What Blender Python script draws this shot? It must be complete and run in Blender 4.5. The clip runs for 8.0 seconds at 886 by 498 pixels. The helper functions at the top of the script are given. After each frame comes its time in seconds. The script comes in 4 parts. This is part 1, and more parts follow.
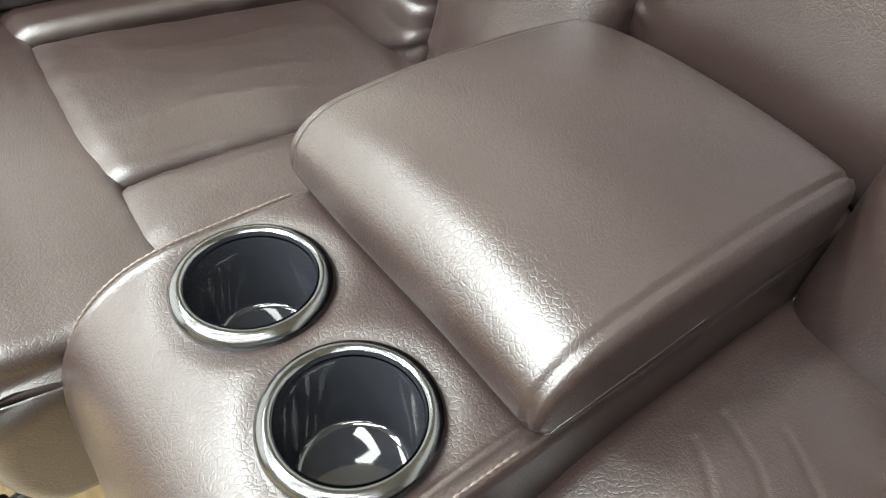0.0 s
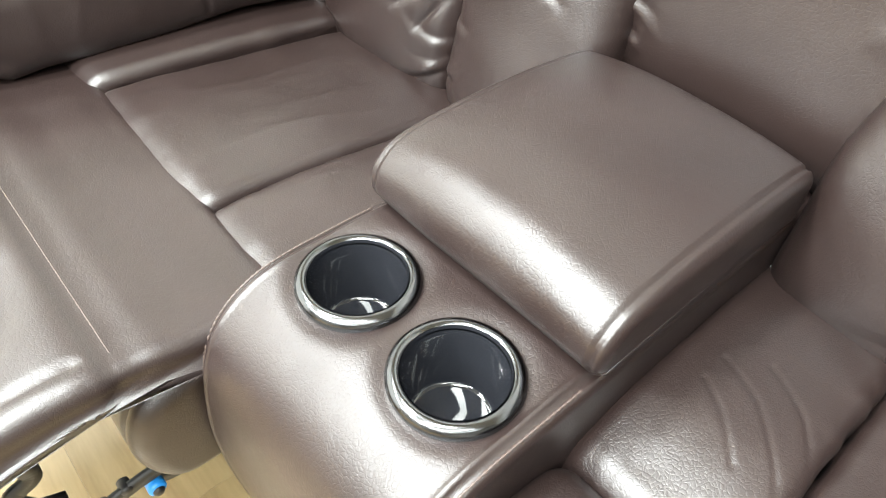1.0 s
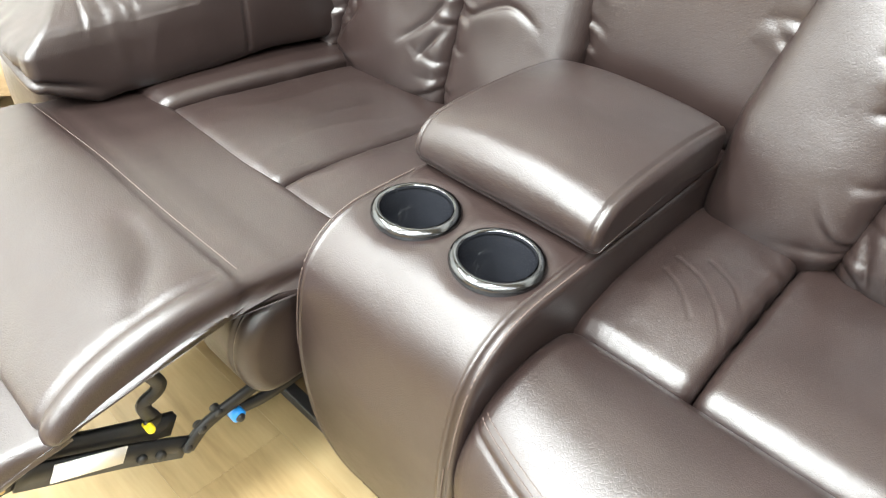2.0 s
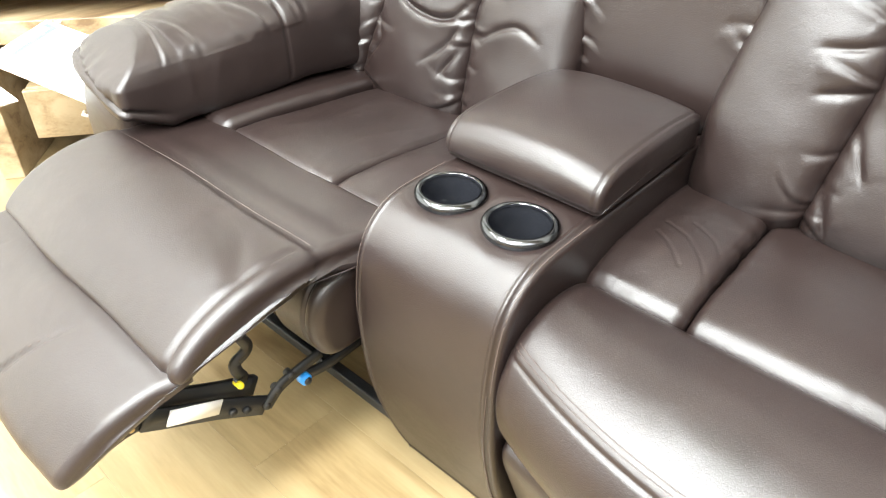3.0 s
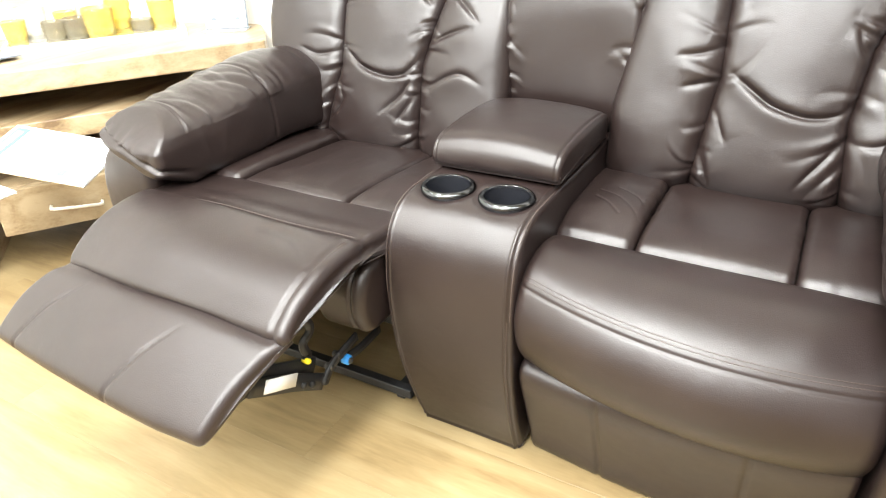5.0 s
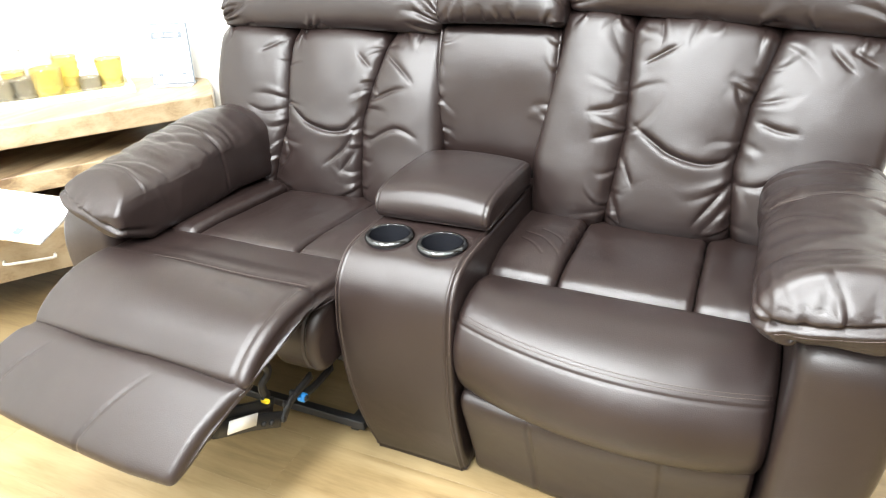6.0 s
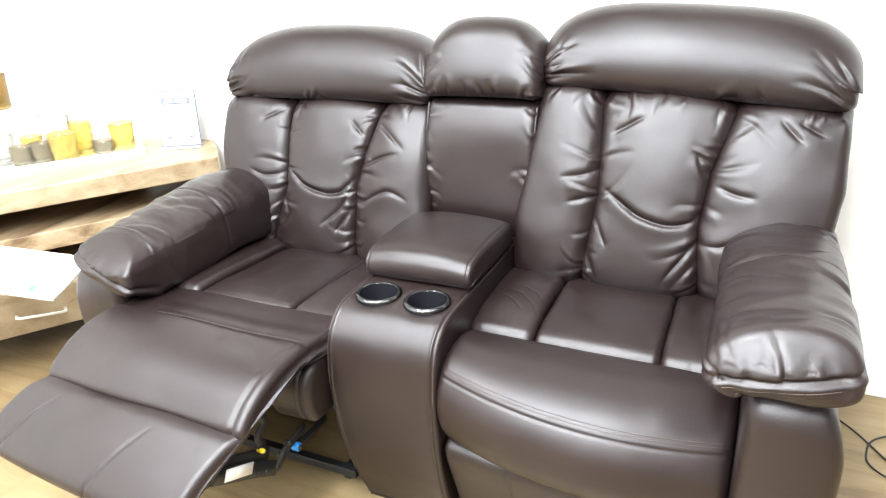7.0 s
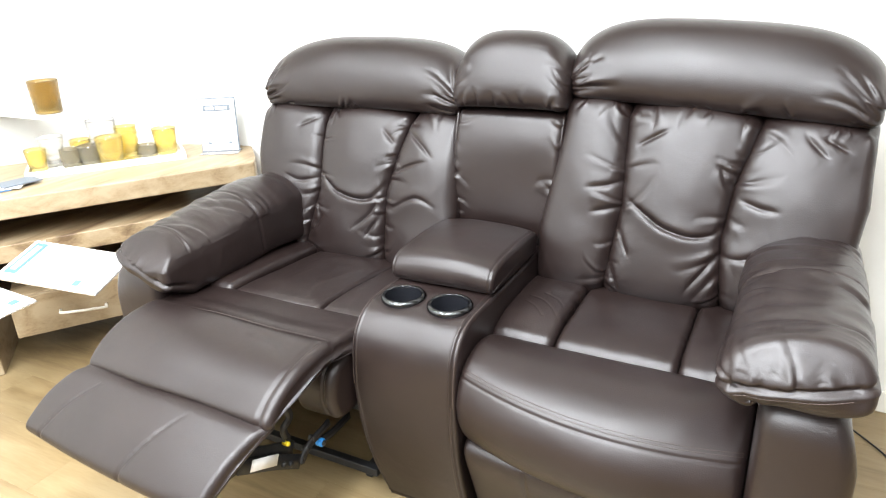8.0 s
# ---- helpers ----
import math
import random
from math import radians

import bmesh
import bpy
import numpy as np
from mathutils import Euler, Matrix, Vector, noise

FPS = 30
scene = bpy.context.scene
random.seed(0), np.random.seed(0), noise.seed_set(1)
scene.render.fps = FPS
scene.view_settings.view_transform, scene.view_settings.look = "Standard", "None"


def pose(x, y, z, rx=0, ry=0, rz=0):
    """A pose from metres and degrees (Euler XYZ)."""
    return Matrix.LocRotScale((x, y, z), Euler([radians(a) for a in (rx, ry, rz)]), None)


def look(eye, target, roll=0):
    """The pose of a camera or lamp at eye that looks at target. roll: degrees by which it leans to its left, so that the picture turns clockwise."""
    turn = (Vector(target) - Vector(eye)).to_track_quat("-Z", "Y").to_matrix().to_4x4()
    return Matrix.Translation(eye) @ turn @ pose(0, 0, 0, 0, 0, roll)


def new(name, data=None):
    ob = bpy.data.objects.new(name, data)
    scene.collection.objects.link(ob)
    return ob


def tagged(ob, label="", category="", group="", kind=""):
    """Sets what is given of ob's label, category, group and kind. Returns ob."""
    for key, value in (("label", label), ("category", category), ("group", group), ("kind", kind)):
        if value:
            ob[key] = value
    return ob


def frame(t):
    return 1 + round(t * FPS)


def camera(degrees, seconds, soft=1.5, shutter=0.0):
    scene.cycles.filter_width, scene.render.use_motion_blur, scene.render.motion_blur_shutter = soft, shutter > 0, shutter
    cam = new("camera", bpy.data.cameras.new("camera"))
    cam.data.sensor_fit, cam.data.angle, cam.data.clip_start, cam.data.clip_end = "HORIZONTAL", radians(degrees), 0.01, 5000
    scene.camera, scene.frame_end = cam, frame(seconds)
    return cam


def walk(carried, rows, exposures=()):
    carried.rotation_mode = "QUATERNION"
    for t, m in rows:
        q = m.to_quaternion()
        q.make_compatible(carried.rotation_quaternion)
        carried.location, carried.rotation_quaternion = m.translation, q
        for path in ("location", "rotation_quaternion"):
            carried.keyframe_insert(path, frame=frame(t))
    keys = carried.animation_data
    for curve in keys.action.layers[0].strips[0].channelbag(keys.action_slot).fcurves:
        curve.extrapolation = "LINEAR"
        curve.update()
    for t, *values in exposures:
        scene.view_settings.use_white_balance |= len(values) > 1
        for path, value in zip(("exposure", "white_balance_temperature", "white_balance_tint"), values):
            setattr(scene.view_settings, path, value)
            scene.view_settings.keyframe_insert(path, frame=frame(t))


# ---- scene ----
from mathutils.bvhtree import BVHTree

U = 0.9  # plan units to metres
cam = camera(66.3, 8.0, 1.2)
PATH = [
    (0, (0.236, 0.02, 0.89), (-0.84, 0.943, -0.521), 5.3),
    (0.5, (0.247, -0.023, 0.93), (-0.805, 0.914, -0.49), 4.7),
    (1, (0.257, -0.097, 0.973), (-0.764, 0.891, -0.435), 4.1),
    (1.5, (0.303, -0.24, 0.984), (-0.687, 0.906, -0.322), 5.6),
    (3, (0.473, -0.508, 1.049), (-0.597, 0.713, -0.119), 1.2),
    (3.5, (0.448, -0.646, 1.041), (-0.486, 0.736, -0.063), -0.6),
    (4, (0.453, -0.777, 1.048), (-0.421, 0.678, -0.011), -1.6),
    (5.5, (0.553, -0.955, 1.108), (-0.308, 0.601, 0.194), -2.8),
    (6, (0.587, -0.998, 1.165), (-0.176, 0.619, 0.268), -2.3),
    (6.5, (0.645, -1.01, 1.198), (-0.103, 0.635, 0.34), -2.0),
    (7, (0.665, -1.058, 1.236), (-0.129, 0.606, 0.46), -2.7),
    (7.5, (0.693, -1.073, 1.237), (-0.141, 0.561, 0.44), -2.2),
    (8, (0.701, -1.091, 1.238), (-0.183, 0.543, 0.498), -2.3),
]
walk(cam, [(t, look(eye, target, roll)) for t, eye, target, roll in PATH],
     exposures=[(0.0, 1.26, 6700, 1), (1.5, 1.42, 6650, 2), (3.5, 1.10, 6750, 4), (4.0, 1.10, 6900, 5), (5.5, 0.72, 6800, 6), (6.5, 0.68, 6450, 7), (7.0, 0.58, 6400, 8), (8.0, 0.30, 6450, 8)])

# ---- light: showroom ceiling panels ----
world = bpy.data.worlds.new("world")
scene.world = world
world.use_nodes = True
world.node_tree.nodes["Background"].inputs[0].default_value = (0.9, 0.95, 1.0, 1)
world.node_tree.nodes["Background"].inputs[1].default_value = 0.3


def ceiling_lamp(x, y, sx, sy, watts):
    data = bpy.data.lights.new("ceiling_lamp_light", "AREA")
    data.shape, data.size, data.size_y, data.energy = "RECTANGLE", sx * U, sy * U, watts
    data.color = (0.93, 0.965, 1.0)
    ob = new("ceiling_lamp_light", data)
    ob.matrix_world = pose(x * U, y * U, 2.86 * U, 0, 0, 0)
    return ob


# rows of strip panels, brighter over the left aisle
for lx, watts in ((-1.9, 26), (-0.8, 52), (0.3, 66), (1.4, 23), (2.5, 12)):
    for ly, share in ((-0.7, 1.0), (-2.3, 1.25), (-3.9, 1.3)):
        ceiling_lamp(lx, ly, 0.32, 1.2, watts * share)


# ---- materials ----
def material(name):
    m = bpy.data.materials.new(name)
    m.use_nodes = True
    nt = m.node_tree
    return m, nt, nt.nodes["Principled BSDF"]


def node(nt, kind, **inputs):
    n = nt.nodes.new(kind)
    for k, v in inputs.items():
        n.inputs[k.replace("_", " ")].default_value = v
    return n


def ramp(nt, fac, stops):
    r = nt.nodes.new("ShaderNodeValToRGB")
    while len(r.color_ramp.elements) < len(stops):
        r.color_ramp.elements.new(0.5)
    for e, (p, c) in zip(r.color_ramp.elements, stops):
        e.position, e.color = p, (*c, 1)
    nt.links.new(fac, r.inputs[0])
    return r


def leather(name, base, rough=0.42):
    m, nt, b = material(name)
    tc = nt.nodes.new("ShaderNodeTexCoord")
    cells = node(nt, "ShaderNodeTexVoronoi", Scale=265.0)
    cells.feature = "DISTANCE_TO_EDGE"
    warp = node(nt, "ShaderNodeTexNoise", Scale=45.0, Detail=2.0)
    mix = nt.nodes.new("ShaderNodeVectorMath")
    mix.operation = "MULTIPLY_ADD"
    mix.inputs[1].default_value = (0.012, 0.012, 0.012)
    nt.links.new(tc.outputs["Object"], warp.inputs["Vector"])
    nt.links.new(warp.outputs["Color"], mix.inputs[0])
    nt.links.new(tc.outputs["Object"], mix.inputs[2])
    nt.links.new(mix.outputs[0], cells.inputs["Vector"])
    fine = node(nt, "ShaderNodeTexNoise", Scale=900.0, Detail=2.0)
    nt.links.new(tc.outputs["Object"], fine.inputs["Vector"])
    soft = node(nt, "ShaderNodeTexNoise", Scale=9.0, Detail=4.0, Roughness=0.5)
    nt.links.new(tc.outputs["Object"], soft.inputs["Vector"])
    edge = nt.nodes.new("ShaderNodeMath")
    edge.operation = "MINIMUM"
    edge.inputs[1].default_value = 0.16
    nt.links.new(cells.outputs["Distance"], edge.inputs[0])
    b1 = node(nt, "ShaderNodeBump", Strength=0.33, Distance=0.0016)
    b2 = node(nt, "ShaderNodeBump", Strength=0.15, Distance=0.0006)
    b3 = node(nt, "ShaderNodeBump", Strength=0.22, Distance=0.01)
    nt.links.new(soft.outputs["Fac"], b3.inputs["Height"])
    nt.links.new(edge.outputs[0], b1.inputs["Height"])
    nt.links.new(b3.outputs["Normal"], b1.inputs["Normal"])
    nt.links.new(fine.outputs["Fac"], b2.inputs["Height"])
    nt.links.new(b1.outputs["Normal"], b2.inputs["Normal"])
    nt.links.new(b2.outputs["Normal"], b.inputs["Normal"])
    col = ramp(nt, soft.outputs["Fac"], [(0.3, [c * 0.88 for c in base]), (0.7, [c * 1.12 for c in base])])
    nt.links.new(col.outputs[0], b.inputs["Base Color"])
    rr = node(nt, "ShaderNodeMapRange")
    rr.inputs["To Min"].default_value, rr.inputs["To Max"].default_value = rough - 0.07, rough + 0.08
    nt.links.new(soft.outputs["Fac"], rr.inputs["Value"])
    nt.links.new(rr.outputs[0], b.inputs["Roughness"])
    b.inputs["Specular IOR Level"].default_value = 0.5
    b.inputs["Specular Tint"].default_value = (0.985, 0.98, 1.0, 1.0)
    return m


def plain(name, color, rough=0.5, metal=0.0, grain=0.06, scale=30.0, bump=0.0):
    m, nt, b = material(name)
    tc = nt.nodes.new("ShaderNodeTexCoord")
    n = node(nt, "ShaderNodeTexNoise", Scale=scale, Detail=5.0)
    nt.links.new(tc.outputs["Object"], n.inputs["Vector"])
    col = ramp(nt, n.outputs["Fac"], [(0.3, [c * (1 - grain) for c in color]), (0.7, [min(1, c * (1 + grain)) for c in color])])
    nt.links.new(col.outputs[0], b.inputs["Base Color"])
    b.inputs["Roughness"].default_value, b.inputs["Metallic"].default_value = rough, metal
    if bump:
        bp = node(nt, "ShaderNodeBump", Strength=bump, Distance=0.002)
        nt.links.new(n.outputs["Fac"], bp.inputs["Height"])
        nt.links.new(bp.outputs["Normal"], b.inputs["Normal"])
    return m


def wood(name, dark, mid, light, stretch, rough=0.4, knots=0.5, turn=0.0):
    m, nt, b = material(name)
    tc = nt.nodes.new("ShaderNodeTexCoord")
    info = nt.nodes.new("ShaderNodeObjectInfo")
    mp = nt.nodes.new("ShaderNodeMapping")
    mp.inputs["Scale"].default_value = stretch
    mp.inputs["Rotation"].default_value = (0, 0, turn)
    shift = nt.nodes.new("ShaderNodeVectorMath")
    shift.operation = "MULTIPLY_ADD"
    shift.inputs[1].default_value = (7.0, 5.0, 9.0)
    nt.links.new(info.outputs["Random"], shift.inputs[0])
    nt.links.new(tc.outputs["Object"], mp.inputs["Vector"])
    nt.links.new(mp.outputs[0], shift.inputs[2])
    n1 = node(nt, "ShaderNodeTexNoise", Scale=2.2, Detail=6.0, Distortion=knots)
    n2 = node(nt, "ShaderNodeTexNoise", Scale=26.0, Detail=3.0)
    nt.links.new(shift.outputs[0], n1.inputs["Vector"])
    nt.links.new(shift.outputs[0], n2.inputs["Vector"])
    add = nt.nodes.new("ShaderNodeMath")
    add.operation = "MULTIPLY_ADD"
    add.inputs[1].default_value = 0.25
    nt.links.new(n2.outputs["Fac"], add.inputs[0])
    nt.links.new(n1.outputs["Fac"], add.inputs[2])
    tone = nt.nodes.new("ShaderNodeMath")
    tone.operation = "MULTIPLY_ADD"
    tone.inputs[1].default_value = 0.1
    nt.links.new(info.outputs["Random"], tone.inputs[0])
    nt.links.new(add.outputs[0], tone.inputs[2])
    col = ramp(nt, tone.outputs[0], [(0.42, dark), (0.62, mid), (0.85, light)])
    nt.links.new(col.outputs[0], b.inputs["Base Color"])
    bp = node(nt, "ShaderNodeBump", Strength=0.12, Distance=0.001)
    nt.links.new(n2.outputs["Fac"], bp.inputs["Height"])
    nt.links.new(bp.outputs["Normal"], b.inputs["Normal"])
    b.inputs["Roughness"].default_value = rough
    return m


def glass(name, color, rough=0.05):
    m, nt, b = material(name)
    b.inputs["Base Color"].default_value = (*color, 1)
    b.inputs["Roughness"].default_value = rough
    b.inputs["Transmission Weight"].default_value = 0.85
    b.inputs["IOR"].default_value = 1.45
    n = node(nt, "ShaderNodeTexNoise", Scale=60.0, Detail=2.0)
    bp = node(nt, "ShaderNodeBump", Strength=0.2, Distance=0.002)
    nt.links.new(n.outputs["Fac"], bp.inputs["Height"])
    nt.links.new(bp.outputs["Normal"], b.inputs["Normal"])
    return m


LEATHER = leather("brown_leather", (0.0124, 0.0075, 0.0068), 0.355)
THREAD = plain("brown_thread", (0.045, 0.030, 0.026), 0.5)
CHROME = plain("chrome", (0.085, 0.087, 0.093), 0.18, 1.0, 0.03, 12)
LINER = plain("black_gloss_liner", (0.010, 0.0105, 0.013), 0.05, 0.0, 0.05, 8)
IRON = plain("black_painted_steel", (0.009, 0.009, 0.010), 0.5, 0.0, 0.2, 40, 0.2)
LINING = plain("black_fabric_lining", (0.015, 0.014, 0.014), 0.9, 0.0, 0.2, 200, 0.4)
BLUE = plain("blue_plastic", (0.02, 0.22, 0.62), 0.4)
YELLOW = plain("yellow_plastic", (0.85, 0.68, 0.03), 0.4)
PAPER = plain("white_paper", (0.80, 0.80, 0.80), 0.6)
WALL = plain("white_wall_paint", (0.76, 0.755, 0.73), 0.75, 0.0, 0.02, 14, 0.05)
CEIL = plain("beige_ceiling_paint", (0.40, 0.36, 0.29), 0.85, 0.0, 0.02, 8, 0.05)
# tone for walls out of view, set by what leather and chrome should reflect
UNSEEN_WALL = plain("greige_unseen_wall", (0.22, 0.205, 0.19), 0.8, 0.0, 0.05, 6, 0.05)
OAK = wood("oak_laminate", (0.146, 0.096, 0.044), (0.208, 0.147, 0.072), (0.252, 0.188, 0.100), (0.9, 7.0, 7.0), 0.35, 0.9)
ACACIA = wood("acacia_wood", (0.125, 0.078, 0.042), (0.27, 0.195, 0.112), (0.36, 0.28, 0.18), (6.0, 1.0, 6.0), 0.45, 1.2)
TRAY = plain("white_lacquer", (0.78, 0.76, 0.70), 0.35)
AMBER = glass("amber_glass", (0.96, 0.80, 0.32))
SMOKE = glass("smoky_glass", (0.52, 0.48, 0.38))
CLEAR = glass("clear_glass", (0.93, 0.92, 0.90))
DEEPAMBER = glass("dark_amber_glass", (0.52, 0.36, 0.12), 0.12)
ACRYLIC = glass("clear_acrylic", (0.96, 0.97, 0.98), 0.02)
INKBLUE = plain("blue_print", (0.09, 0.18, 0.33), 0.5)
INKGREY = plain("grey_print", (0.13, 0.15, 0.18), 0.5)
HOLE_TONE = plain("hole_tone", (0.42, 0.33, 0.18), 0.35, 1.0, 0.1, 40)
RUBBER = plain("black_cable", (0.015, 0.015, 0.015), 0.5)


# ---- shape helpers ----
def hold(name, x, y, z, label, category, group="", kind=""):
    ob = new(name)
    ob.location = (x * U, y * U, z * U)
    return tagged(ob, label, category, group, kind)


def link(name, verts, faces, mat, parent=None, label="", smooth=True, kind=""):
    """One mesh object from plan coordinates, under a thing or part."""
    me = bpy.data.meshes.new(name)
    base = Vector((0, 0, 0))
    p = parent
    while p is not None:
        base += p.location
        p = p.parent
    me.from_pydata([tuple(Vector(v) * U - base) for v in verts], [], faces)
    me.polygons.foreach_set("use_smooth", [smooth] * len(me.polygons))
    me.materials.append(mat)
    me.update()
    ob = new(name, me)
    ob.parent = parent
    if label:
        tagged(ob, label)
    if kind:
        tagged(ob, kind=kind)
    return ob


def part(name, bm, mat, parent=None, label="", smooth=False, kind=""):
    bm.normal_update()
    verts = [tuple(v.co) for v in bm.verts]
    bm.verts.index_update()
    faces = [[v.index for v in f.verts] for f in bm.faces]
    bm.free()
    return link(name, verts, faces, mat, parent, label, smooth, kind)


def block(x0, x1, y0, y1, z0, z1, bevel=0.0, seg=2, m=None):
    bm = bmesh.new()
    bmesh.ops.create_cube(bm, size=1)
    for v in bm.verts:
        v.co = ((x0 + x1) / 2 + v.co.x * (x1 - x0), (y0 + y1) / 2 + v.co.y * (y1 - y0), (z0 + z1) / 2 + v.co.z * (z1 - z0))
    if bevel:
        bmesh.ops.bevel(bm, geom=list(bm.edges), offset=bevel, segments=seg, profile=0.5, affect="EDGES")
    if m is not None:
        bm.transform(m)
    return bm


def lathe(profile, centre, seg=48, axis=None):
    """Turn (radius, height) points round a vertical line through centre."""
    verts, faces = [], []
    k = len(profile)
    for i in range(seg):
        a = 2 * math.pi * i / seg
        for r, h in profile:
            verts.append(Vector((r * math.cos(a), r * math.sin(a), h)))
    for i in range(seg):
        j = (i + 1) % seg
        for q in range(k - 1):
            faces.append((i * k + q, j * k + q, j * k + q + 1, i * k + q + 1))
    if axis is not None:
        verts = [axis @ v for v in verts]
    return [tuple(v + Vector(centre)) for v in verts], faces


def bar(points, w, h, up=(1, 0, 0)):
    """A flat steel link through points; w across, h along up."""
    verts, faces = [], []
    up = Vector(up)
    pts = [Vector(p) for p in points]
    for i, p in enumerate(pts):
        d = (pts[min(i + 1, len(pts) - 1)] - pts[max(i - 1, 0)]).normalized()
        s = d.cross(up).normalized()
        for a, b in ((-1, -1), (1, -1), (1, 1), (-1, 1)):
            verts.append(tuple(p + s * w / 2 * a + up * h / 2 * b))
    for i in range(len(pts) - 1):
        for q in range(4):
            r = (q + 1) % 4
            faces.append((i * 4 + q, i * 4 + r, i * 4 + 4 + r, i * 4 + 4 + q))
    faces += [(3, 2, 1, 0), tuple(len(verts) - 4 + q for q in range(4))]
    return verts, faces


def tube(points, r, seg=8):
    verts, faces = [], []
    pts = [Vector(p) for p in points]
    for i, p in enumerate(pts):
        d = (pts[min(i + 1, len(pts) - 1)] - pts[max(i - 1, 0)]).normalized()
        a = d.orthogonal().normalized() if abs(d.z) > 0.9 else d.cross(Vector((0, 0, 1))).normalized()
        b = d.cross(a)
        for q in range(seg):
            t = 2 * math.pi * q / seg
            verts.append(tuple(p + a * r * math.cos(t) + b * r * math.sin(t)))
    for i in range(len(pts) - 1):
        for q in range(seg):
            w = (q + 1) % seg
            faces.append((i * seg + q, i * seg + w, i * seg + seg + w, i * seg + seg + q))
    faces += [tuple(range(seg))[::-1], tuple(len(verts) - seg + q for q in range(seg))]
    return verts, faces


def spline(points, n, closed=False):
    """n points along a smooth curve through points, evenly spaced."""
    p = np.array(points, float)
    k = len(p)
    out = []
    for i in range(k if closed else k - 1):
        if closed:
            a, b, c, d = p[i - 1], p[i], p[(i + 1) % k], p[(i + 2) % k]
        else:
            a, b, c, d = p[max(i - 1, 0)], p[i], p[i + 1], p[min(i + 2, k - 1)]
        t = np.linspace(0, 1, 24, endpoint=False)[:, None]
        out.append(0.5 * (2 * b + (c - a) * t + (2 * a - 5 * b + 4 * c - d) * t ** 2 + (3 * b - a - 3 * c + d) * t ** 3))
    out.append((p[0] if closed else p[-1])[None])
    q = np.concatenate(out)
    s = np.concatenate([[0], np.cumsum(np.linalg.norm(np.diff(q, axis=0), axis=1))])
    at = np.linspace(0, s[-1], n, endpoint=not closed)
    return np.stack([np.interp(at, s, q[:, c]) for c in range(p.shape[1])], 1)


def rough3(P, scale, seed=0):
    """Smooth random values, -1 to 1, at points P."""
    q = np.asarray(P) * scale + seed * 17.31
    i = np.floor(q).astype(np.int64)
    f = q - i
    f = f * f * (3 - 2 * f)
    total = 0
    for dx in (0, 1):
        for dy in (0, 1):
            for dz in (0, 1):
                h = (i[:, 0] + dx) * 374761393 + (i[:, 1] + dy) * 668265263 + (i[:, 2] + dz) * 2147483647 + seed * 974711
                h = (h ^ (h >> 13)) * 1274126177
                h = ((h ^ (h >> 16)) & 0xFFFF) / 32767.5 - 1
                w = (f[:, 0] if dx else 1 - f[:, 0]) * (f[:, 1] if dy else 1 - f[:, 1]) * (f[:, 2] if dz else 1 - f[:, 2])
                total = total + w * h
    return total


def loft(section, a0, a1, r, n=90, m=70, axis="x", disp=None, warp=None, shrink=0.0, cap=0.0):
    """A padded body: a closed section, swept from a0 to a1 along an axis, its ends rounded by r; disp moves the skin, warp bends the body."""
    sec = spline(section, n, True)
    tan = np.roll(sec, -1, 0) - np.roll(sec, 1, 0)
    nor = np.stack([tan[:, 1], -tan[:, 0]], 1)
    nor /= np.linalg.norm(nor, axis=1)[:, None] + 1e-9
    area = np.sum(sec[:, 0] * np.roll(sec[:, 1], -1) - np.roll(sec[:, 0], -1) * sec[:, 1])
    if area < 0:
        nor = -nor
    half, mid = (a1 - a0) / 2, (a0 + a1) / 2
    k = 9
    ang = np.linspace(0, math.pi / 2, k)
    ends = half - r + r * np.sin(ang)
    core = np.linspace(-(half - r), half - r, m)[1:-1]
    st = np.concatenate([-ends[::-1], core, ends])
    e = np.clip((np.abs(st) - (half - r)) / r, 0, 1)
    inset = r * (1 - np.sqrt(np.maximum(0, 1 - e ** 2)))
    P, N = [], []
    rings = [(mid + q, d, 1.0) for q, d in zip(st, inset)]
    if cap:
        inner = np.linspace(0.88, 0.04, 9)
        rings = [(a0 - cap * (1 - c * c), inset[0], c) for c in inner[::-1]] + rings + [(a1 + cap * (1 - c * c), inset[-1], c) for c in inner]
    for along, d, c in rings:
        q = sec.mean(0) + (sec - sec.mean(0)) * (1 - d / shrink) if shrink else sec - nor * d
        q = q.mean(0) + (q - q.mean(0)) * c
        al = np.full((n, 1), along)
        ww = math.sqrt(max(0, 1 - min(1, d / r) ** 2)) if c == 1 else 0.0
        en = np.full((n, 1), math.copysign(math.sqrt(max(0, 1 - ww ** 2)), along - mid))
        if axis == "x":
            P.append(np.hstack([al, q]))
            N.append(np.hstack([en, nor * ww]))
        else:
            P.append(np.hstack([q[:, :1], al, q[:, 1:]]))
            N.append(np.hstack([nor[:, :1] * ww, en, nor[:, 1:] * ww]))
    P, N = np.concatenate(P), np.concatenate(N)
    if disp is not None:
        P = P + N * disp(P)[:, None]
    if warp is not None:
        P = warp(P)
    c = len(rings)
    faces = []
    for i in range(c - 1):
        for j in range(n):
            w = (j + 1) % n
            faces.append((i * n + j, i * n + w, i * n + n + w, i * n + n + j))
    verts = [tuple(v) for v in P]
    for i in (0, c - 1):
        ring = P[i * n:(i + 1) * n]
        verts.append(tuple(ring.mean(0)))
        for j in range(n):
            w = (j + 1) % n
            faces.append((i * n + w, i * n + j, len(verts) - 1) if i == 0 else (i * n + j, i * n + w, len(verts) - 1))
    return verts, faces


def groove(d, depth, width):
    return -depth * np.exp(-(d / width) ** 2)


